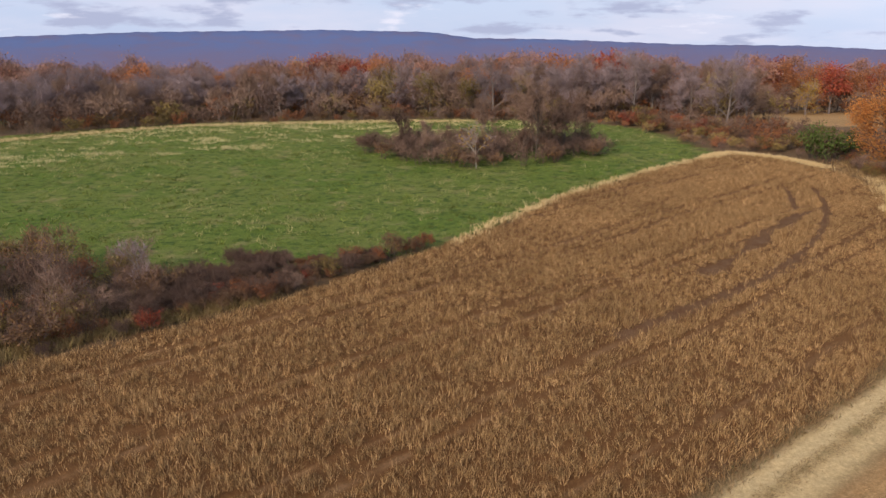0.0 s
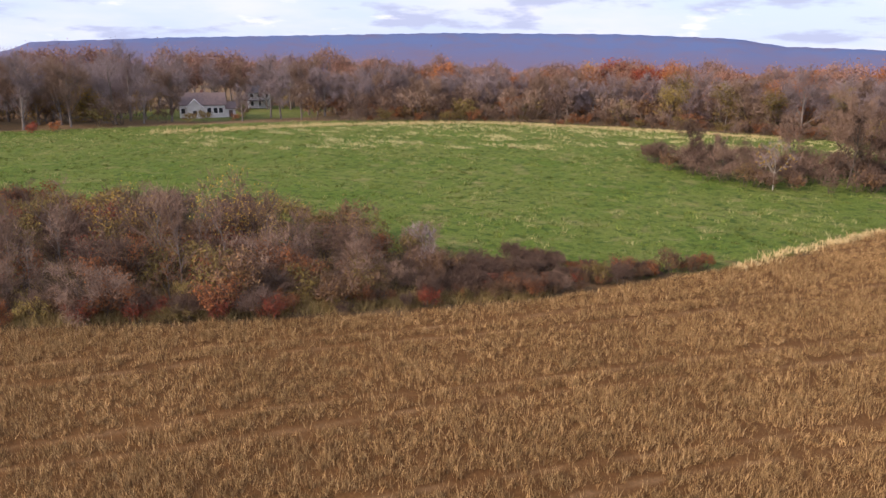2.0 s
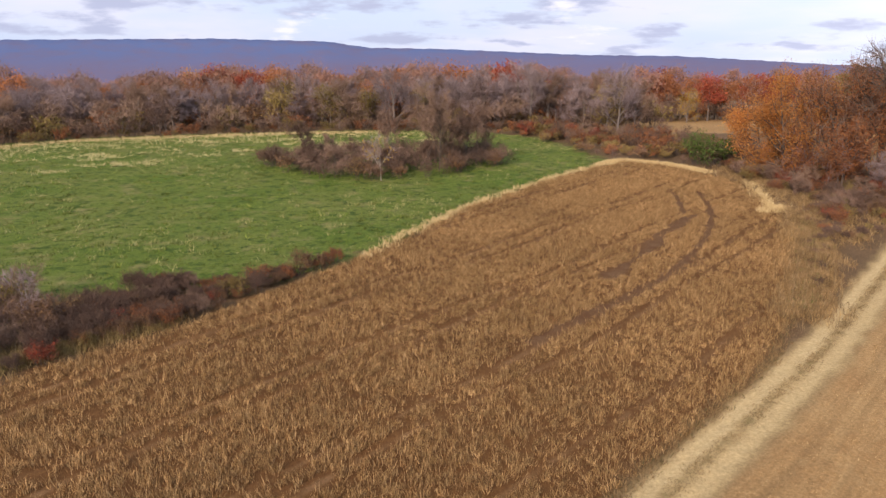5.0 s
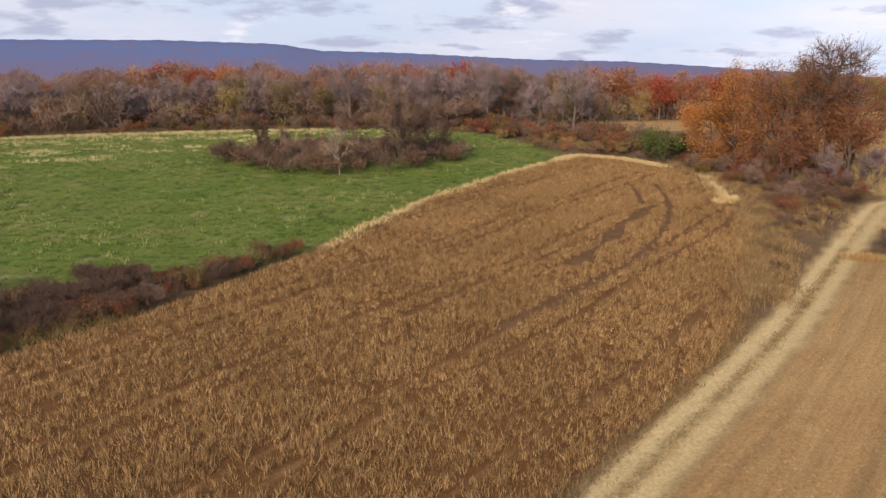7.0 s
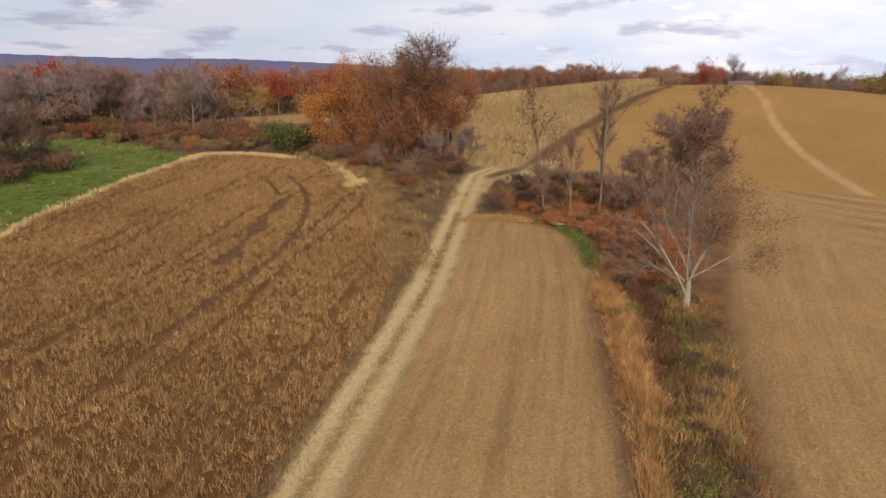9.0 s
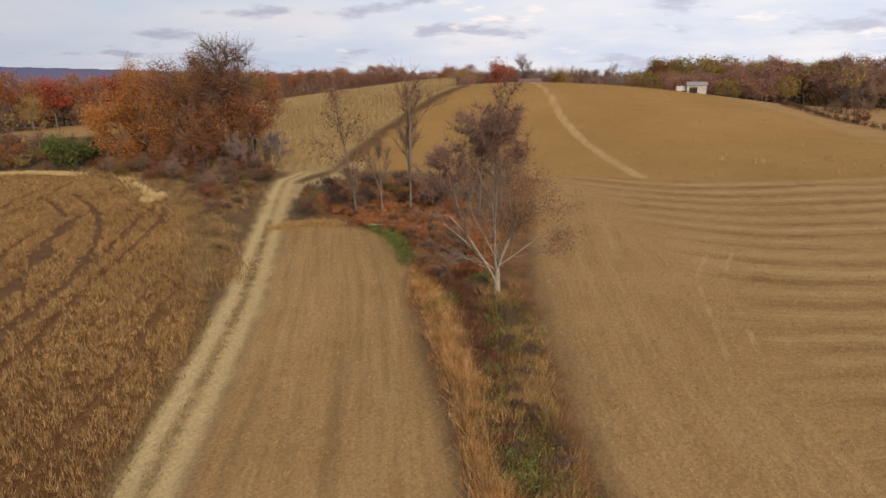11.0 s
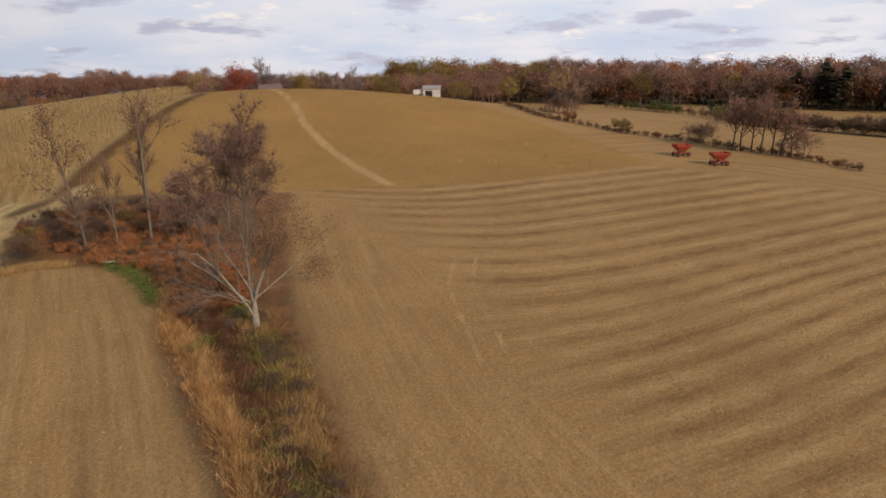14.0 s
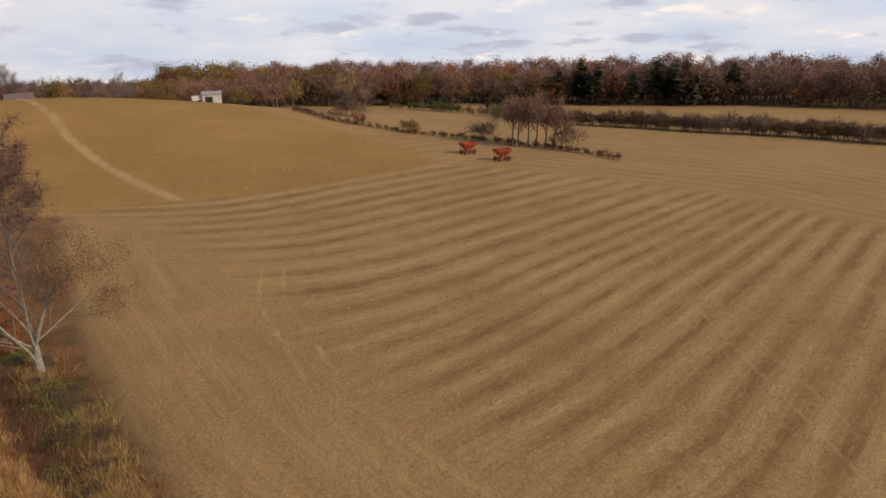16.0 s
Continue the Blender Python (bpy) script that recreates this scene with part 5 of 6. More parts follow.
def slivers(pts, per, tall, wide, lean, spread, seed, base=0.0, three=False):
    """Stalks and blades: slim diamonds that lean every way, per point."""
    g = np.random.default_rng(seed)
    q = np.repeat(pts, per, 0)
    m = len(q)
    tl = np.repeat(np.broadcast_to(np.asarray(tall, float), (len(pts),)), per)[:, None] * g.uniform(0.55, 1.15, (m, 1))
    x = q[:, 0] + g.normal(0, spread, m)
    y = q[:, 1] + g.normal(0, spread, m)
    p = np.stack([x, y, height(x, y) + base - 0.03], 1)
    d = np.concatenate([g.normal(0, lean, (m, 2)), np.ones((m, 1))], 1)
    tip = p + d * tl
    a = g.uniform(0, np.pi, m)
    s = np.stack([np.cos(a), np.sin(a), g.normal(0, 0.2, m)], 1) * wide * g.uniform(0.6, 1.3, (m, 1))
    if three:
        verts = np.stack([p + s, tip, p - s], 1).reshape(-1, 3)
        return verts, np.arange(m)[:, None] * 3 + [0, 1, 2]
    mid = p + d * tl * g.uniform(0.45, 0.7, (m, 1))
    verts = np.stack([p, mid + s, tip, mid - s], 1).reshape(-1, 3)
    f = np.arange(m)[:, None] * 4
    return verts, f + [0, 1, 2, 3]


def fringe(line, wide, count, seed):
    """Points along a plan line, scattered across it."""
    g = np.random.default_rng(seed)
    p = np.array(line, float)
    seg = np.hypot(*np.diff(p, axis=0).T)
    k = g.choice(len(seg), count, p=seg / seg.sum())
    u = g.uniform(size=(count, 1))
    return p[k] * (1 - u) + p[k + 1] * u + g.normal(0, wide, (count, 2))


def stuff(name, mesh_data, mat, label, category):
    ob = part(name, raw_mesh(name, *mesh_data), mat)
    return tagged(ob, label, category, kind="stuff")


SOY_MAT = plant("dry_bean_stalks", [(0.105, 0.057, 0.026), (0.31, 0.186, 0.078), (0.56, 0.378, 0.176), (0.235, 0.134, 0.055), (0.085, 0.047, 0.024)], by_object=0.0, patch=((2.6, 0.26), (0.09, 0.14)))
PALE_GRASS = plant("pale_dry_grass", [(0.52, 0.39, 0.19), (0.64, 0.50, 0.26), (0.40, 0.29, 0.135)], by_object=0.0)
RUST_GRASS = plant("rust_dry_grass", [(0.42, 0.20, 0.066), (0.54, 0.30, 0.11), (0.26, 0.115, 0.045), (0.76, 0.54, 0.26), (0.38, 0.185, 0.07), (0.16, 0.08, 0.038)], by_object=0.0, patch=((1.6, 0.4),))
GREEN_GRASS = plant("meadow_grass", [(0.092, 0.145, 0.022), (0.126, 0.166, 0.030), (0.175, 0.182, 0.05), (0.05, 0.084, 0.016), (0.138, 0.16, 0.036)], by_object=0.0, patch=((0.9, 0.38), (0.13, 0.42)))
TAN_GRASS = plant("tan_dry_grass", [(0.44, 0.28, 0.11), (0.56, 0.39, 0.17), (0.34, 0.20, 0.08), (0.25, 0.16, 0.07)], by_object=0.0)
WEED = plant("green_weeds", [(0.085, 0.145, 0.03), (0.125, 0.185, 0.04), (0.18, 0.175, 0.06), (0.055, 0.088, 0.024)], by_object=0.0, patch=((1.5, 0.35),))
DULL_GRASS = plant("dull_dry_grass", [(0.20, 0.13, 0.062), (0.28, 0.185, 0.09), (0.14, 0.095, 0.05), (0.12, 0.10, 0.042)], by_object=0.0)
VERGE = plant("verge_weeds", [(0.18, 0.115, 0.054), (0.26, 0.17, 0.08), (0.12, 0.08, 0.042), (0.34, 0.24, 0.12), (0.15, 0.09, 0.044)], by_object=0.0, patch=((0.8, 0.35),))
MATTED = plant("matted_grass", [(0.13, 0.07, 0.036), (0.22, 0.115, 0.05), (0.30, 0.18, 0.08), (0.17, 0.085, 0.04)], by_object=0.0)
STRAW = plant("stubble_straw", [(0.40, 0.265, 0.12), (0.52, 0.36, 0.17), (0.25, 0.15, 0.065), (0.14, 0.085, 0.04)], by_object=0.0)


def bean_rows():
    g = np.random.default_rng(3)
    pts = strewn(SOY, 290000, 3)
    d, along, side = beside(TRACK, pts[:, 0], pts[:, 1])
    near = np.hypot(pts[:, 0], pts[:, 1])
    keep = (near > 15) & (near < 125)
    # drilled rows, set 0.5 m apart
    off = (d / 0.5) % 1.0 - 0.5
    keep &= np.abs(off) < 0.33
    wander = 0.25 * np.sin(along * 0.21 + d)
    for tr in TRAMS:
        gap = np.abs(d + wander - tr) < 0.34
        keep &= ~(gap & (g.uniform(size=len(d)) < 0.88))
    dr, _, _ = beside(MUD, pts[:, 0], pts[:, 1])
    keep &= ~(dr < 0.55 + 0.35 * np.sin(along * 0.7))
    for arc in LOOPS:
        da, _, _ = beside(arc, pts[:, 0], pts[:, 1])
        keep &= ~((da < 0.36) & (g.uniform(size=len(d)) < 0.96))
    thin = 0.5 + 0.5 * np.sin(pts[:, 0] * 0.35 + 1.7 * np.sin(pts[:, 1] * 0.21)) * np.sin(pts[:, 1] * 0.4 + pts[:, 0] * 0.13)
    keep &= g.uniform(size=len(d)) < 0.80 + 0.2 * thin
    pts, thin = pts[keep], thin[keep]
    return pts, (0.36 + 0.14 * thin) * g.uniform(0.7, 1.25, len(pts))


bean_pts, bean_tall = bean_rows()
stuff("bean_crop", slivers(bean_pts, 17, bean_tall, 0.0135, 0.34, 0.11, 4, three=True), SOY_MAT, "ripe dry brown soybean crop standing in drilled rows", "crop")

hill_pts = strewn(HILL_SOY, 26000, 6, lambda x, y, g: (beside(PATH, x, y)[0] > 1.5) & (g.uniform(size=len(x)) < 0.9))
stuff("hill_crop", slivers(hill_pts, 5, 0.10, 0.04, 1.2, 0.4, 7, three=True),
      plant("hill_bean_stalks", [(0.325, 0.19, 0.064), (0.295, 0.168, 0.055), (0.365, 0.216, 0.077)], by_object=0.0, patch=((0.25, 0.12), (0.03, 0.22))), "ripe tan soybean crop covering the round hill", "crop")
pale = strewn([(78, 27), (84, 13), (95, 0), (118, 5), (118, 30), (100, 40)], 500, 8)
stuff("pale_weeds", slivers(pale[:30], 7, 0.8, 0.028, 0.2, 0.25, 9), TAN_GRASS, "pale weeds sticking out of the hill crop", "weeds")


def corn_stand():
    """Rows of dry corn: a stalk, drooping leaves and a tassel each."""
    g = np.random.default_rng(12)
    pts = strewn(CORN, 60000, 12)
    row = (pts[:, 0] * 0.62 - pts[:, 1] * 0.78) / 0.76
    corner = smooth(80, 68, pts[:, 0])
    pts = pts[(np.abs(row % 1.0 - 0.5) < 0.30 - 0.12 * corner) & ((corner < 0.4) | (np.floor(row) % 2 == 0))]
    pts = np.vstack([pts, np.repeat(pts[pts[:, 0] < 73], 2, 0) + g.normal(0, 0.1, (2 * int(np.sum(pts[:, 0] < 73)), 2))])
    corner = smooth(80, 68, pts[:, 0])
    va, fa = slivers(pts, 1, 2.0, 0.018, 0.06, 0.03, 13)
    m = len(pts) * 6
    q = np.repeat(pts, 6, 0)
    corner = np.repeat(corner, 6)[:, None]
    x, y = q[:, 0] + g.normal(0, 0.06, m), q[:, 1] + g.normal(0, 0.06, m)
    p = np.stack([x, y, height(x, y) + g.uniform(0.5, 1.75, m)], 1)
    a = g.uniform(0, 2 * np.pi, m)
    o = np.stack([np.cos(a), np.sin(a), np.zeros(m)], 1)
    s = np.stack([-np.sin(a), np.cos(a), np.zeros(m)], 1) * 0.022
    ln = g.uniform(0.4, 0.8, (m, 1)) * (1 - 0.55 * corner)
    up = np.array([0, 0, 1.0])
    vb = np.stack([p, p + o * ln * 0.5 + up * 0.18 + s, p + o * ln - up * g.uniform(0.1, 0.45, (m, 1)), p + o * ln * 0.5 + up * 0.18 - s], 1).reshape(-1, 3)
    fb = np.arange(m)[:, None] * 4 + [0, 1, 2, 3]
    return np.vstack([va, vb]), np.vstack([fa, fb + len(va)])


stuff("corn_crop", corn_stand(), plant("dry_corn", [(0.46, 0.328, 0.152), (0.42, 0.296, 0.134), (0.50, 0.362, 0.172)], by_object=0.0, patch=((0.10, 0.10),)), "tall dry tan corn standing on the hill", "crop")

# grasses among the field brush
brush_pts = strewn(BRUSH, 5200, 81, lambda x, y, g: (x < -14) & (g.uniform(size=len(x)) < 0.35 + 0.65 * smooth(0.0, 0.8, np.sin(x * 0.5 + 1.3 * np.sin(y * 0.4)))))
front_pts = fringe([(-60.4, 11.8), (-43.6, 20.8), (-32, 28.1), (-21.4, 35.8), (-12.8, 42.8)], 0.45, 1500, 82)
stuff("brush_grass", slivers(np.vstack([brush_pts, front_pts]), 12, 0.85, 0.017, 0.45, 0.3, 83, three=True), plant("brush_grass_blades", [(0.33, 0.215, 0.10), (0.25, 0.175, 0.07), (0.18, 0.12, 0.06), (0.22, 0.18, 0.06), (0.40, 0.28, 0.13)], by_object=0.0, patch=((0.5, 0.35),)), "tan and olive grass among the field brush", "grass")
# meadow
TUSSOCK = plant("meadow_tussocks", [(0.28, 0.27, 0.105), (0.37, 0.35, 0.15), (0.19, 0.205, 0.07), (0.14, 0.16, 0.045)], by_object=0.0)
mead = strewn(GREEN, 34000, 14)
mead_tall = 0.13 + 0.22 * smooth(0.1, 1.0, np.sin(mead[:, 0] * 0.9 + 2 * np.sin(mead[:, 1] * 0.7)) * np.sin(mead[:, 1] * 1.1 + mead[:, 0] * 0.4))
stuff("meadow_grass", slivers(mead, 7, mead_tall, 0.04, 0.55, 0.2, 15, three=True), GREEN_GRASS, "short green meadow grass", "grass")
g = np.random.default_rng(16)
tuss = strewn(GREEN, 11000, 16, lambda x, y, g: g.uniform(size=len(x)) < 0.16 + 0.9 * smooth(0.25, 0.9, np.sin(x * 0.11 + 1) * np.sin(y * 0.19 + x * 0.05)) + 0.4 * smooth(115, 135, np.hypot(x, y)))
stuff("grass_tussocks", slivers(tuss, 12, 0.16 + 0.42 * g.uniform(size=len(tuss)) ** 1.6, 0.03, 0.55, 0.24, 17, three=True), TUSSOCK, "pale dry tussocks scattered over the green meadow", "grass")


stuff("edge_grass", slivers(np.vstack([fringe([(-1, 55.4), (9.6, 72), (21.7, 85.3), (35, 98.4)], 0.4, 900, 18)[np.random.default_rng(1).uniform(size=900) < 0.45], fringe([(32.8, 95.8), (37.1, 99.8), (42.4, 95.8), (45.8, 88.6)], 0.5, 600, 19),
                                       fringe([(40.5, 66.5), (43.5, 68.5)], 0.5, 160, 20), fringe([(43, 70), (47.5, 82)], 0.5, 160, 21),
                                       fringe([(-98, 88), (-79, 111), (-54, 133), (-25, 138), (0, 141)], 1.6, 1500, 22)]), 8, 0.5, 0.025, 0.35, 0.2, 23),
      PALE_GRASS, "pale dry grass along the field edges", "grass")

gt = np.random.default_rng(71)
cl = strewn([(-95, 90), (-55, 132), (-25, 137), (5, 139), (20, 132), (24, 112), (0, 104), (-40, 98), (-80, 78)], 300, 72)
clump = np.repeat(cl, 9, 0) + gt.normal(0, 1.0, (len(cl) * 9, 2)) * (1.5, 0.6)
stuff("crest_tussocks", slivers(clump, 9, 0.5, 0.03, 0.5, 0.25, 73, three=True), plant("pale_tussock_blades", [(0.50, 0.43, 0.22), (0.40, 0.36, 0.16), (0.60, 0.52, 0.28)], by_object=0.0), "pale tussock drifts on the crest of the meadow", "grass")

# hedge strip
rust_pts = np.vstack([fringe([(8, 3.9), (17.8, 11.5), (21.2, 14.2), (25.0, 17.5), (28.7, 21.0), (32.4, 24.5)], 0.42, 2100, 24), fringe([(32.3, 24.9), (37, 28.0), (39, 30)], 0.4, 380, 25)])
rust_tall = 0.25 + 0.75 * smooth(-0.6, 0.9, np.sin(rust_pts[:, 0] * 1.9 + 2 * np.sin(rust_pts[:, 1] * 1.3)))
stuff("rust_grass", slivers(rust_pts, 17, rust_tall, 0.0085, 0.42, 0.18, 26, three=True), RUST_GRASS, "tall rust-orange dry grass along the hedge strip", "grass")
mix_pts = fringe([(6, -1), (18.6, 9.0), (24.4, 13.2), (30, 17.2), (36, 21.5)], 0.7, 1300, 27)
# dead brown weeds; the strip's shade is put into their dark colour too
stuff("dark_weeds", slivers(fringe([(9, 3.6), (17.9, 10.4), (23.4, 14.5), (29.2, 19), (33.5, 22.6), (36, 25)], 0.65, 2500, 55), 12, 0.5, 0.011, 0.5, 0.18, 56, three=True), plant("shade_toned_dead_weeds", [(0.115, 0.066, 0.046), (0.19, 0.088, 0.046), (0.08, 0.05, 0.04), (0.24, 0.115, 0.05)], by_object=0.0, patch=((1.3, 0.4),)), "dead brown weeds down the middle of the hedge strip, darkened with its shade", "weeds")
stuff("dull_grass", slivers(mix_pts, 14, 0.6, 0.011, 0.45, 0.2, 28, three=True), MATTED, "matted dull brown grass in the hedge strip", "grass")
tan_pts = np.vstack([fringe([(10, 5.6), (18.0, 11.6), (23.4, 16.0), (28.9, 20.8), (32.5, 24.6)], 0.3, 130, 74), fringe([(22.2, 11.6), (23.1, 13.1), (26.1, 14.0), (27, 14.6)], 0.5, 170, 29), fringe([(28.6, 15.8), (30, 16.6)], 0.4, 70, 30), fringe([(16.5, 8), (19.5, 10.2)], 0.55, 60, 31), fringe([(33.5, 20), (36, 22)], 0.5, 50, 60)])
stuff("tan_grass", slivers(tan_pts, 18, 0.75, 0.013, 0.45, 0.2, 32, three=True), TAN_GRASS, "pale tan grass clumps in the hedge strip", "grass")
weed_pts = np.vstack([fringe([(27.5, 15.8), (28.4, 16.4), (30.5, 17.2), (33.5, 20.2)], 0.7, 260, 33), fringe([(37, 29.4), (39.5, 31.8), (42.2, 34.8), (44.0, 38.5)], 0.4, 420, 34), fringe([(31.2, 22.7), (32.4, 22.9)], 0.4, 90, 75), fringe([(17.4, 10.2), (20.2, 11.0)], 0.55, 130, 76), fringe([(21.2, 13.2), (25.6, 16.3)], 0.4, 60, 79), fringe([(18.5, 9.5), (21, 12)], 0.8, 70, 35),
                      fringe([(36, 22.5), (37.5, 23.5)], 0.5, 100, 36), fringe([(27.5, 39.4), (31, 44), (37, 53), (42, 62)], 0.5, 110, 61), fringe([(15, 7.5), (18.4, 9.4)], 0.6, 90, 37)])
g = np.random.default_rng(38)
wq = np.repeat(weed_pts, 16, 0) + g.normal(0, 0.22, (len(weed_pts) * 16, 2))
weed_xyz = np.column_stack([wq, height(wq[:, 0], wq[:, 1]) + g.uniform(0.03, 0.55, len(wq))])
wm = leaf_mesh(weed_xyz, 0.045, g)
wo = part("green_weeds", wm, WEED)
tagged(wo, "leafy green weeds in hedge strip and verge", "weeds", kind="stuff")
verge = np.vstack([fringe([(27, 38.8), (31.5, 44.6), (37.5, 53.4), (42.5, 62.5), (45, 66)], 1.0, 1700, 39), fringe([(42, 56), (48, 66), (49, 80), (49, 90)], 2.2, 1300, 51)])
stuff("pale_verge_grass", slivers(np.vstack([verge[::2], fringe([(37, 56), (41, 60), (44, 65)], 0.6, 200, 57), fringe([(39.6, 46.4), (42.4, 44.8), (43.8, 42.4)], 0.35, 230, 59), fringe([(31.5, 43.5), (33.5, 46.5)], 0.5, 70, 77), fringe([(35.5, 50.5), (37.5, 53)], 0.5, 70, 78)]), 9, 0.6, 0.014, 0.4, 0.25, 58, three=True), TAN_GRASS, "pale dry grass tufts beside the track", "grass")
stuff("verge_grass", slivers(verge, 9, 0.7, 0.018, 0.35, 0.2, 40), VERGE, "dull weeds between bean field and track", "grass")
stuff("track_grass", slivers(fringe([(5, 16.9), (9.9, 21.4), (15.9, 26.2), (25.9, 34.5), (41.7, 49.2)], 0.16, 1300, 41), 7, 0.13, 0.011, 0.8, 0.14, 42, three=True), DULL_GRASS, "thin grass between the wheel ruts", "grass")
stuff("field_edge_grass", slivers(np.vstack([fringe([(6, 19.7), (13.1, 25.9), (21.6, 33.1), (30.4, 43.6)], 0.2, 700, 43), fringe([(41.5, 46.6), (44, 43.5)], 0.4, 150, 44)]), 7, 0.3, 0.016, 0.5, 0.14, 45),
      DULL_GRASS, "short rough grass along the track", "grass")

# stubble
def stub_points():
    g = np.random.default_rng(46)
    east = [(-4, -12), (18.6, 7), (33, 16), (58, 29.5), (71, 35), (76, 26), (82, 13), (92, -2), (70, -40), (30, -40)]
    a = strewn(STUB_A, 30000, 47)
    b = strewn(east, 52000, 48)
    r = np.hypot(b[:, 0], b[:, 1])
    b = b[g.uniform(size=len(b)) < np.clip(45.0 / r, 0, 1) ** 1.3]
    p = np.vstack([a, b])
    d, _, _ = beside(TRACK, p[:, 0], p[:, 1])
    return p[d > 2.0]


stuff("stubble", slivers(stub_points(), 3, 0.14, 0.016, 0.7, 0.12, 49, three=True), STRAW, "short cut straw stubble on the harvested fields", "stubble")

# ---------- farm wagons ----------
RED = plain("red_paint", (0.36, 0.052, 0.024), (0.22, 0.045, 0.026), 2.5, 0.5, bump=0.1)
BLACK = plain("tyre_rubber", (0.02, 0.02, 0.02), (0.035, 0.032, 0.03), 6.0, 0.9)
STEEL = plain("dull_steel", (0.12, 0.11, 0.10), (0.20, 0.17, 0.14), 5.0, 0.6, 0.6)


def solid(build):
    bm = bmesh.new()
    build(bm)
    bmesh.ops.recalc_face_normals(bm, faces=bm.faces)
    me = bpy.data.meshes.new("part")
    bm.to_mesh(me)
    bm.free()
    return me


def box(bm, x0, x1, y0, y1, z0, z1):
    vs = [bm.verts.new((x, y, z)) for z in (z0, z1) for x, y in ((x0, y0), (x1, y0), (x1, y1), (x0, y1))]
    for f in ((3, 2, 1, 0), (4, 5, 6, 7), (0, 1, 5, 4), (1, 2, 6, 5), (2, 3, 7, 6), (3, 0, 4, 7)):
        bm.faces.new([vs[i] for i in f])


def frustum(bm, low, high, wall=0.05):
    """Open hopper with walls of some thickness: low and high are (x0, x1, y0, y1, z)."""
    rings = []
    for (x0, x1, y0, y1, z), w in ((low, 0), (high, 0), (high, wall), (low, wall)):
        rings.append([bm.verts.new(c) for c in ((x0 + w, y0 + w, z), (x1 - w, y0 + w, z), (x1 - w, y1 - w, z), (x0 + w, y1 - w, z))])
    for a, b in zip(rings, rings[1:]):
        for i in range(4):
            bm.faces.new((a[i], a[(i + 1) % 4], b[(i + 1) % 4], b[i]))
    bm.faces.new(rings[0][::-1])
    bm.faces.new(rings[3])


def disc(bm, r, w, seg=20, bevel=0.25):
    """A wheel about the y axis with rounded shoulders."""
    prof = ((r * (1 - bevel), -w / 2), (r, -w / 3), (r, w / 3), (r * (1 - bevel), w / 2))
    rings = [[bm.verts.new((math.cos(2 * math.pi * k / seg) * rr, yy, math.sin(2 * math.pi * k / seg) * rr)) for k in range(seg)] for rr, yy in prof]
    for a, b in zip(rings, rings[1:]):
        for k in range(seg):
            bm.faces.new((a[k], a[(k + 1) % seg], b[(k + 1) % seg], b[k]))
    bm.faces.new(rings[0])
    bm.faces.new(rings[-1][::-1])


def gravity_wagon(x, y, turn):
    root = holder("grain_wagon", x, y, turn)
    part("hopper", solid(lambda b: frustum(b, (-0.75, 0.75, -0.5, 0.5, 1.2), (-1.75, 1.75, -1.12, 1.12, 2.15))), RED, root)
    part("sideboard", solid(lambda b: frustum(b, (-1.78, 1.78, -1.15, 1.15, 2.15), (-1.80, 1.80, -1.17, 1.17, 2.62), 0.06)), RED, root)
    for s in (-1, 1):
        part("chassis_beam", solid(lambda b: box(b, -1.7, 1.7, s * 0.42 - 0.06, s * 0.42 + 0.06, 0.62, 0.80)), RED, root)
    for ax in (-1.25, 1.25):
        part("axle", solid(lambda b: box(b, ax - 0.07, ax + 0.07, -0.95, 0.95, 0.38, 0.52)), STEEL, root)
        for s in (-1, 1):
            wh = part("wheel", solid(lambda b: disc(b, 0.45, 0.26)), BLACK, root)
            wh.location = (ax, s * 0.95, 0.45)
            part("rim", solid(lambda b: disc(b, 0.24, 0.28, 14)), RED, wh)
            for t in (-0.45, 0.45):
                part("strut", solid(lambda b: box(b, ax + t * 0.6 - 0.04, ax + t * 0.6 + 0.04, s * 0.62 - 0.04, s * 0.62 + 0.04, 0.52, 1.72)), RED, root)
    for xx in (-1.3, -0.65, 0.0, 0.65, 1.3):
        for s in (-1, 1):
            part("rib", solid(lambda b: box(b, xx - 0.04, xx + 0.04, s * 1.17 - 0.03, s * 1.17 + 0.03, 2.12, 2.64)), RED, root)
    part("tongue", solid(lambda b: box(b, 1.3, 3.3, -0.05, 0.05, 0.48, 0.58)), RED, root)
    part("chute", solid(lambda b: frustum(b, (-0.35, 0.35, 0.45, 0.95, 0.75), (-0.4, 0.4, 0.5, 0.75, 1.25), 0.03)), STEEL, root)
    return tagged(root, "red steel grain wagon with sloping hopper parked on stubble", "wagon", "wagons on the stubble")


wagon = gravity_wagon(106.8, -10.4, -62)
wagon.scale = (0.68, 0.68, 0.68)
copy_thing(wagon, pose(100.2, -14.8, ground_z(100.2, -14.8), 0, 0, -70))

# ---------- houses and shed ----------
SIDING = plain("white_siding", (0.60, 0.57, 0.54), (0.50, 0.47, 0.45), 1.2, 0.7)
ROOF = plain("brown_shingle", (0.16, 0.11, 0.10), (0.11, 0.08, 0.075), 2.0, 0.9, bump=0.3)
GLASS = plain("dark_window_glass", (0.02, 0.022, 0.026), (0.03, 0.032, 0.036), 1.0, 0.1)
TRIM = plain("white_trim", (0.80, 0.79, 0.77), (0.72, 0.71, 0.69), 2.0, 0.6)


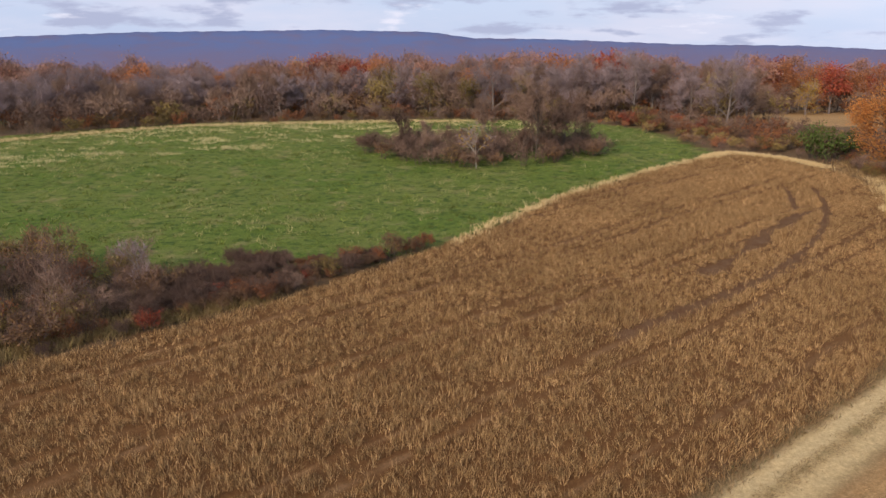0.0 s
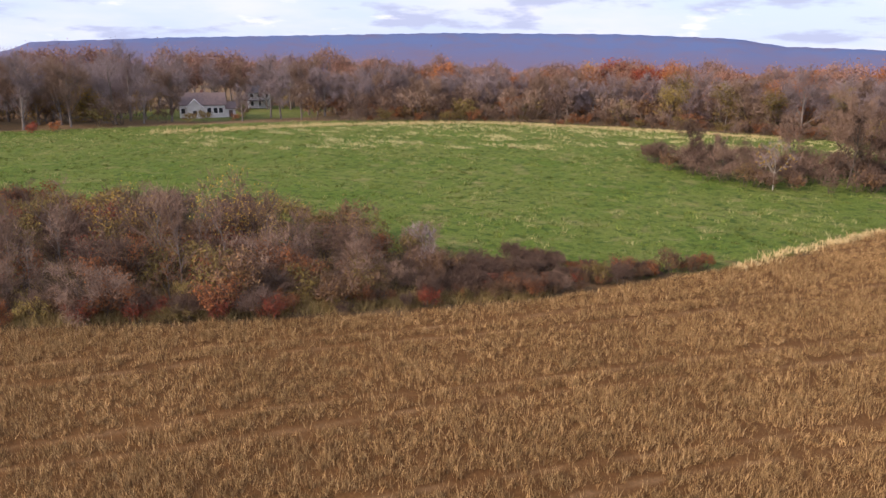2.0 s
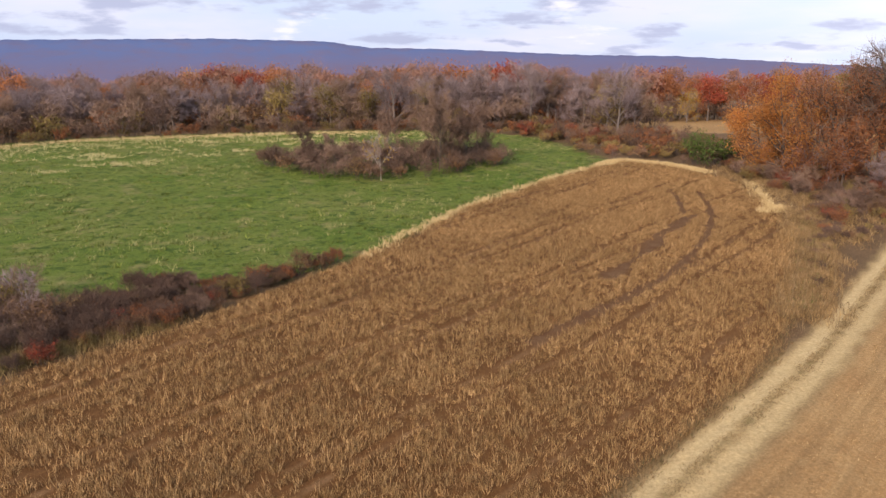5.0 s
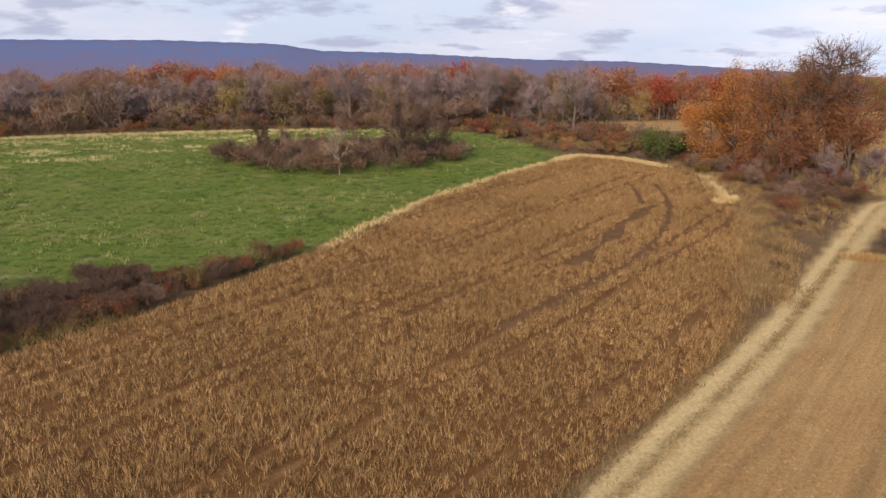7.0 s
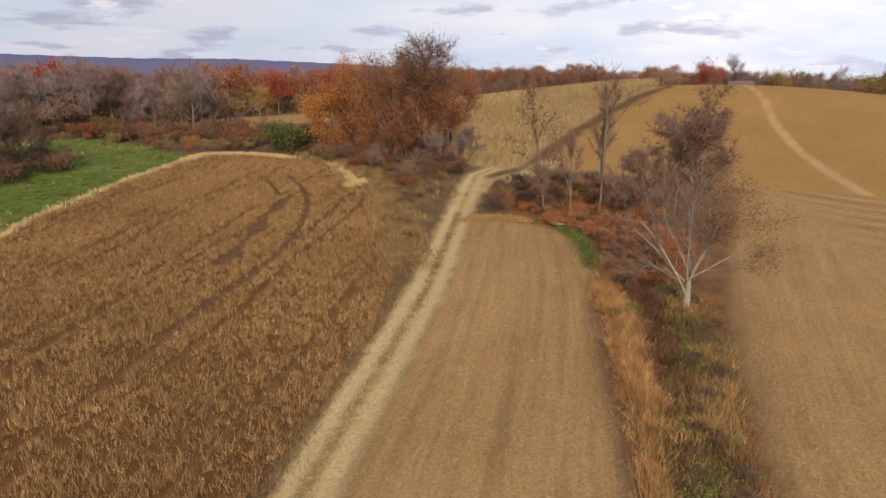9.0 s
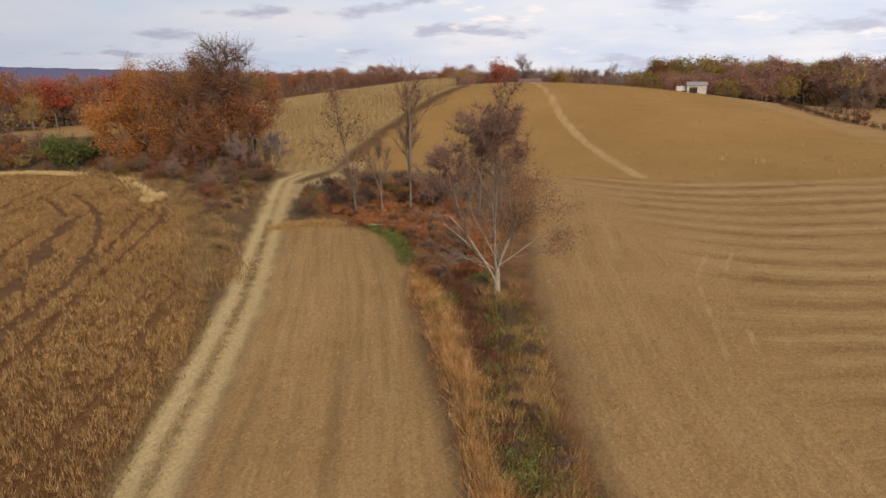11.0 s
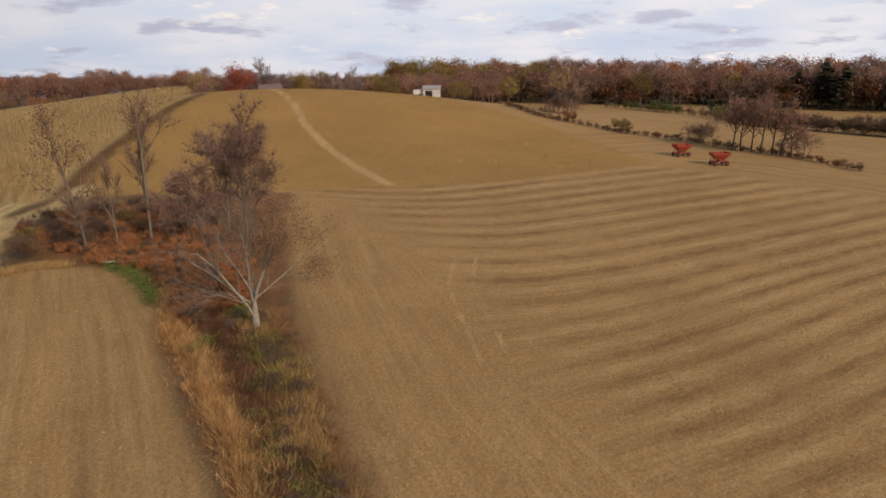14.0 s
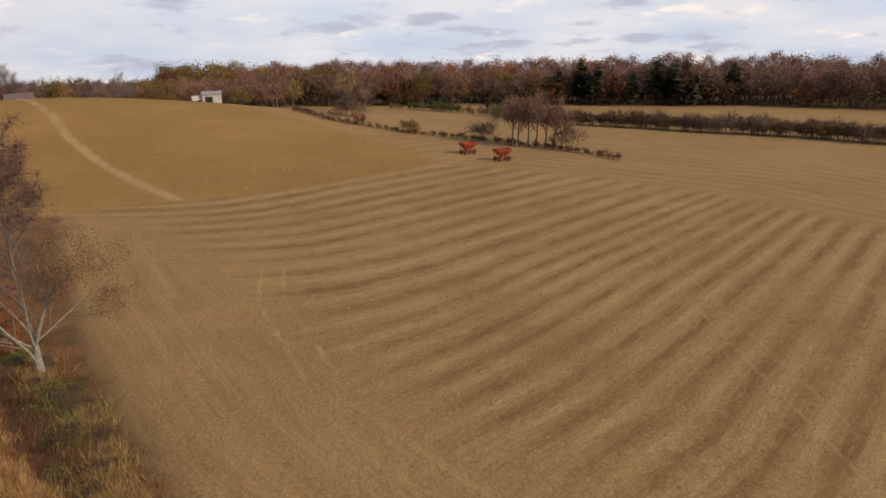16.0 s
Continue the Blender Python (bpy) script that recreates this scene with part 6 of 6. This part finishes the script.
def gable_block(bm, x0, x1, y0, y1, z0, z1, peak, along_x=True):
    """Walls closed to the ridge."""
    if along_x:
        c = (y0 + y1) / 2
        a = [(x0, y0, z0), (x0, y1, z0), (x0, y1, z1), (x0, c, peak), (x0, y0, z1)]
        e = [(x1, p[1], p[2]) for p in a]
    else:
        c = (x0 + x1) / 2
        a = [(x0, y0, z0), (x1, y0, z0), (x1, y0, z1), (c, y0, peak), (x0, y0, z1)]
        e = [(p[0], y1, p[2]) for p in a]
    va, ve = [bm.verts.new(p) for p in a], [bm.verts.new(p) for p in e]
    bm.faces.new(va)
    bm.faces.new(ve[::-1])
    for i in range(5):
        bm.faces.new((va[i], va[(i + 1) % 5], ve[(i + 1) % 5], ve[i]))


def gable_roof(bm, x0, x1, y0, y1, z1, peak, along_x=True, over=0.35, thick=0.16):
    """Two slabs with eaves, standing just clear of the walls."""
    def slab(ps):
        lo = [bm.verts.new((p[0], p[1], p[2] + 0.02)) for p in ps]
        hi = [bm.verts.new((p[0], p[1], p[2] + thick)) for p in ps]
        bm.faces.new(lo[::-1])
        bm.faces.new(hi)
        for i in range(4):
            bm.faces.new((lo[i], lo[(i + 1) % 4], hi[(i + 1) % 4], hi[i]))
    if along_x:
        c = (y0 + y1) / 2
        dz = (peak - z1) / (c - y0) * over
        slab([(x0 - over, y0 - over, z1 - dz), (x1 + over, y0 - over, z1 - dz), (x1 + over, c, peak), (x0 - over, c, peak)])
        slab([(x1 + over, y1 + over, z1 - dz), (x0 - over, y1 + over, z1 - dz), (x0 - over, c, peak), (x1 + over, c, peak)])
    else:
        c = (x0 + x1) / 2
        dz = (peak - z1) / (c - x0) * over
        slab([(x0 - over, y1 + over, z1 - dz), (x0 - over, y0 - over, z1 - dz), (c, y0 - over, peak), (c, y1 + over, peak)])
        slab([(x1 + over, y0 - over, z1 - dz), (x1 + over, y1 + over, z1 - dz), (c, y1 + over, peak), (c, y0 - over, peak)])


def house_window(root, x, y, z, w=0.9, h=1.3, facing="y"):
    def at(b, a, d0, d1, hh):
        if facing == "y":
            box(b, x - a, x + a, y - d1, y - d0, z - hh, z + hh)
        else:
            box(b, x + d0, x + d1, y - a, y + a, z - hh, z + hh)
    fr = part("window", solid(lambda b: at(b, w / 2 + 0.1, -0.05, 0.04, h / 2 + 0.1)), TRIM, root)
    part("pane", solid(lambda b: at(b, w / 2, 0.0, 0.06, h / 2)), GLASS, fr)


def farmhouse(x, y, turn):
    root = holder("farmhouse", x, y, turn, 0.1)
    part("wall", solid(lambda b: gable_block(b, -6, 4.2, -3.5, 3.5, 0, 3.6, 6.2)), SIDING, root)
    part("roof", solid(lambda b: gable_roof(b, -6, 4.2, -3.5, 3.5, 3.6, 6.2)), ROOF, root)
    part("wing_wall", solid(lambda b: gable_block(b, -4.4, -0.8, -5.2, -3.52, 0, 3.0, 4.9, False)), SIDING, root)
    part("wing_roof", solid(lambda b: gable_roof(b, -4.4, -0.8, -5.2, -3.2, 3.0, 4.9, False, 0.3)), SIDING, root)
    part("porch_wall", solid(lambda b: gable_block(b, 4.25, 6.6, -3.0, 2.4, 0, 2.5, 3.9)), SIDING, root)
    part("porch_roof", solid(lambda b: gable_roof(b, 4.25, 6.6, -3.0, 2.4, 2.5, 3.9)), ROOF, root)
    part("chimney", solid(lambda b: box(b, -1.2, -0.5, 0.3, 1.0, 5.6, 7.0)), plain("chimney_brick", (0.25, 0.12, 0.09), (0.18, 0.09, 0.07), 3.0, 0.9), root)
    for xx in (0.6, 2.0, 3.2):
        house_window(root, xx, -3.5, 2.1)
    house_window(root, -2.6, -5.2, 1.6)
    house_window(root, -5.2, -3.5, 2.0)
    house_window(root, 4.2, 0.6, 4.6, facing="x")
    house_window(root, 6.6, -0.4, 1.5, facing="x")
    part("door", solid(lambda b: box(b, 5.0, 5.9, -3.06, -3.0, 0.1, 2.1)), ROOF, root)
    return tagged(root, "white-sided house with brown shingle roof among bare trees", "house")


home = farmhouse(-113.5, 117.5, 44)
home.scale = (0.92, 0.92, 0.84)
for k, (az, r, sc) in enumerate(((36.8, 150, 0.75), (38.4, 153, 0.95), (41.4, 149, 0.62), (46.6, 152, 1.0), (48.6, 149, 0.9), (39.4, 190, 1.1), (41.6, 194, 1.2), (43.6, 190, 1.05), (46, 192, 1.15), (48, 188, 1.1), (37.6, 188, 1.1))):
    repeat(KIT["bare" if k % 3 else "bare2"], *polar(az, r), sc, NORTH)
hx, hy = polar(-62.9, 184)
copy_thing(home, pose(hx, hy, ground_z(hx, hy) - 0.1, 0, 0, -40) @ Matrix.Diagonal((0.62, 0.62, 0.92, 1)))
root = holder("farmhouse", -127.0, 151.5, 40, 0.1)
part("wall", solid(lambda b: gable_block(b, -3.2, 3.2, -2.6, 2.6, 0, 4.4, 6.2, True)), SIDING, root)
part("roof", solid(lambda b: gable_roof(b, -3.2, 3.2, -2.6, 2.6, 4.4, 6.2)), plain("grey_shingle", (0.16, 0.16, 0.18), (0.11, 0.11, 0.12), 2.0, 0.9), root)
part("porch_roof", solid(lambda b: box(b, -3.0, 2.4, -4.4, -2.62, 2.3, 2.45)), plain("dark_porch", (0.07, 0.07, 0.08), (0.10, 0.10, 0.11), 2.0, 0.8), root)
for xx in (-2.8, -0.3, 2.2):
    part("post", solid(lambda b: box(b, xx - 0.07, xx + 0.07, -4.35, -4.2, 0, 2.3)), TRIM, root)
for xx in (-1.9, 0.0, 1.9):
    house_window(root, xx, -2.6, 3.6, 0.8, 1.0)
    house_window(root, xx, -2.6, 1.5, 0.8, 1.2)
tagged(root, "white house with grey roof and open porch among bare trees", "house")


def gable_end(bm, x):
    """A triangular wall piece under the ridge."""
    rows = [[bm.verts.new((x + d, yy, zz)) for yy, zz in ((-1.44, 2.72), (1.44, 2.72), (0, 3.4))] for d in (-0.05, 0.05)]
    bm.faces.new(rows[0])
    bm.faces.new(rows[1][::-1])
    for i in range(3):
        bm.faces.new((rows[0][i], rows[0][(i + 1) % 3], rows[1][(i + 1) % 3], rows[1][i]))


SHED_X, SHED_Y = polar(-75.6, 163)
SHED_WALL = plain("weathered_white_boards", (0.56, 0.54, 0.50), (0.44, 0.42, 0.38), 1.5, 0.8)
SHED_ROOF = plain("dull_metal_roof", (0.30, 0.29, 0.28), (0.22, 0.20, 0.19), 2.0, 0.6)
root = holder("field_shed", SHED_X, SHED_Y, -75.6, 0.1)
root.scale = (0.78, 0.78, 0.78)
for x0, x1 in ((-2.5, -1.9), (0.2, 0.5), (1.3, 2.5)):
    part("front_wall", solid(lambda b: box(b, x0, x1, -1.6, -1.45, 0, 2.7)), SHED_WALL, root)
part("lintel", solid(lambda b: box(b, -1.9, 0.2, -1.6, -1.45, 2.15, 2.7)), SHED_WALL, root)
part("door", solid(lambda b: box(b, 0.5, 1.3, -1.56, -1.48, 0, 2.1)), SHED_WALL, root)
part("lintel", solid(lambda b: box(b, 0.5, 1.3, -1.6, -1.45, 2.1, 2.7)), SHED_WALL, root)
part("back_wall", solid(lambda b: box(b, -2.5, 2.5, 1.45, 1.6, 0, 2.4)), SHED_WALL, root)
for s in (-1, 1):
    part("side_wall", solid(lambda b: box(b, s * 2.5 - 0.08, s * 2.5 + 0.08, -1.44, 1.44, 0, 2.5)), SHED_WALL, root)
part("roof", solid(lambda b: gable_roof(b, -2.5, 2.5, -1.6, 1.6, 2.72, 3.5, True, 0.25, 0.12)), SHED_ROOF, root)
for s in (-1, 1):
    part("gable", solid(lambda b: gable_end(b, s * 2.45)), SHED_WALL, root)
tagged(root, "small white open-fronted shed on the hill's shoulder", "shed")

# trailer beside the shed
TX, TY = polar(-74.5, 163)
root = holder("farm_trailer", TX, TY, -70, 0.05)
part("body", solid(lambda b: box(b, -1.1, 1.1, -0.6, 0.6, 0.5, 1.5)), SIDING, root)
part("bed", solid(lambda b: box(b, -1.9, 1.3, -0.65, 0.65, 0.38, 0.49)), STEEL, root)
for s in (-1, 1):
    wh = part("wheel", solid(lambda b: disc(b, 0.32, 0.18, 14)), BLACK, root)
    wh.location = (0.4, s * 0.72, 0.32)
part("drawbar", solid(lambda b: box(b, -2.7, -1.9, -0.05, 0.05, 0.38, 0.46)), STEEL, root)
tagged(root, "small pale box trailer parked beside the shed", "trailer")

# fallen branch and stones in the hedge strip
w = Wood(120)
w.grow(Vector((0, 0, 0.25)), Vector((1, 0.1, 0.05)), 5.0, 0.10, 0, [(4, 35, 0.35, 0.05, 0.0), (1, 30, 0.5, 0.1, 0.0)])
root = holder("fallen_branch", 44.3, 39.4, -84)
part("wood", w.trunk_mesh(), BARK_PALE, root)
tagged(root, "pale fallen branch lying at the edge of the brambles", "branch")
STONE = plain("grey_stone", (0.38, 0.36, 0.33), (0.26, 0.25, 0.23), 4.0, 0.9, bump=0.4)


def stone(x, y, s, seed):
    bm = bmesh.new()
    bmesh.ops.create_icosphere(bm, subdivisions=2, radius=s)
    rg = random.Random(seed)
    off = Vector((rg.uniform(0, 9), rg.uniform(0, 9), 0))
    for v in bm.verts:
        v.co *= 1 + 0.35 * noise.noise(v.co * (1.6 / s) + off)
        v.co.z *= 0.7
    me = bpy.data.meshes.new("stone")
    bm.to_mesh(me)
    bm.free()
    ob = part("stone", me, STONE)
    ob.location = (x, y, ground_z(x, y) + s * 0.4)
    return tagged(ob, "pale grey field stone lying in weeds", "stone", "stones in the hedge strip")


for i, (x, y, s) in enumerate(((18.5, 9.0, 0.20), (18.1, 11.0, 0.13), (17.6, 9.6, 0.12), (17.0, 8.6, 0.16))):
    stone(x, y, s, i)
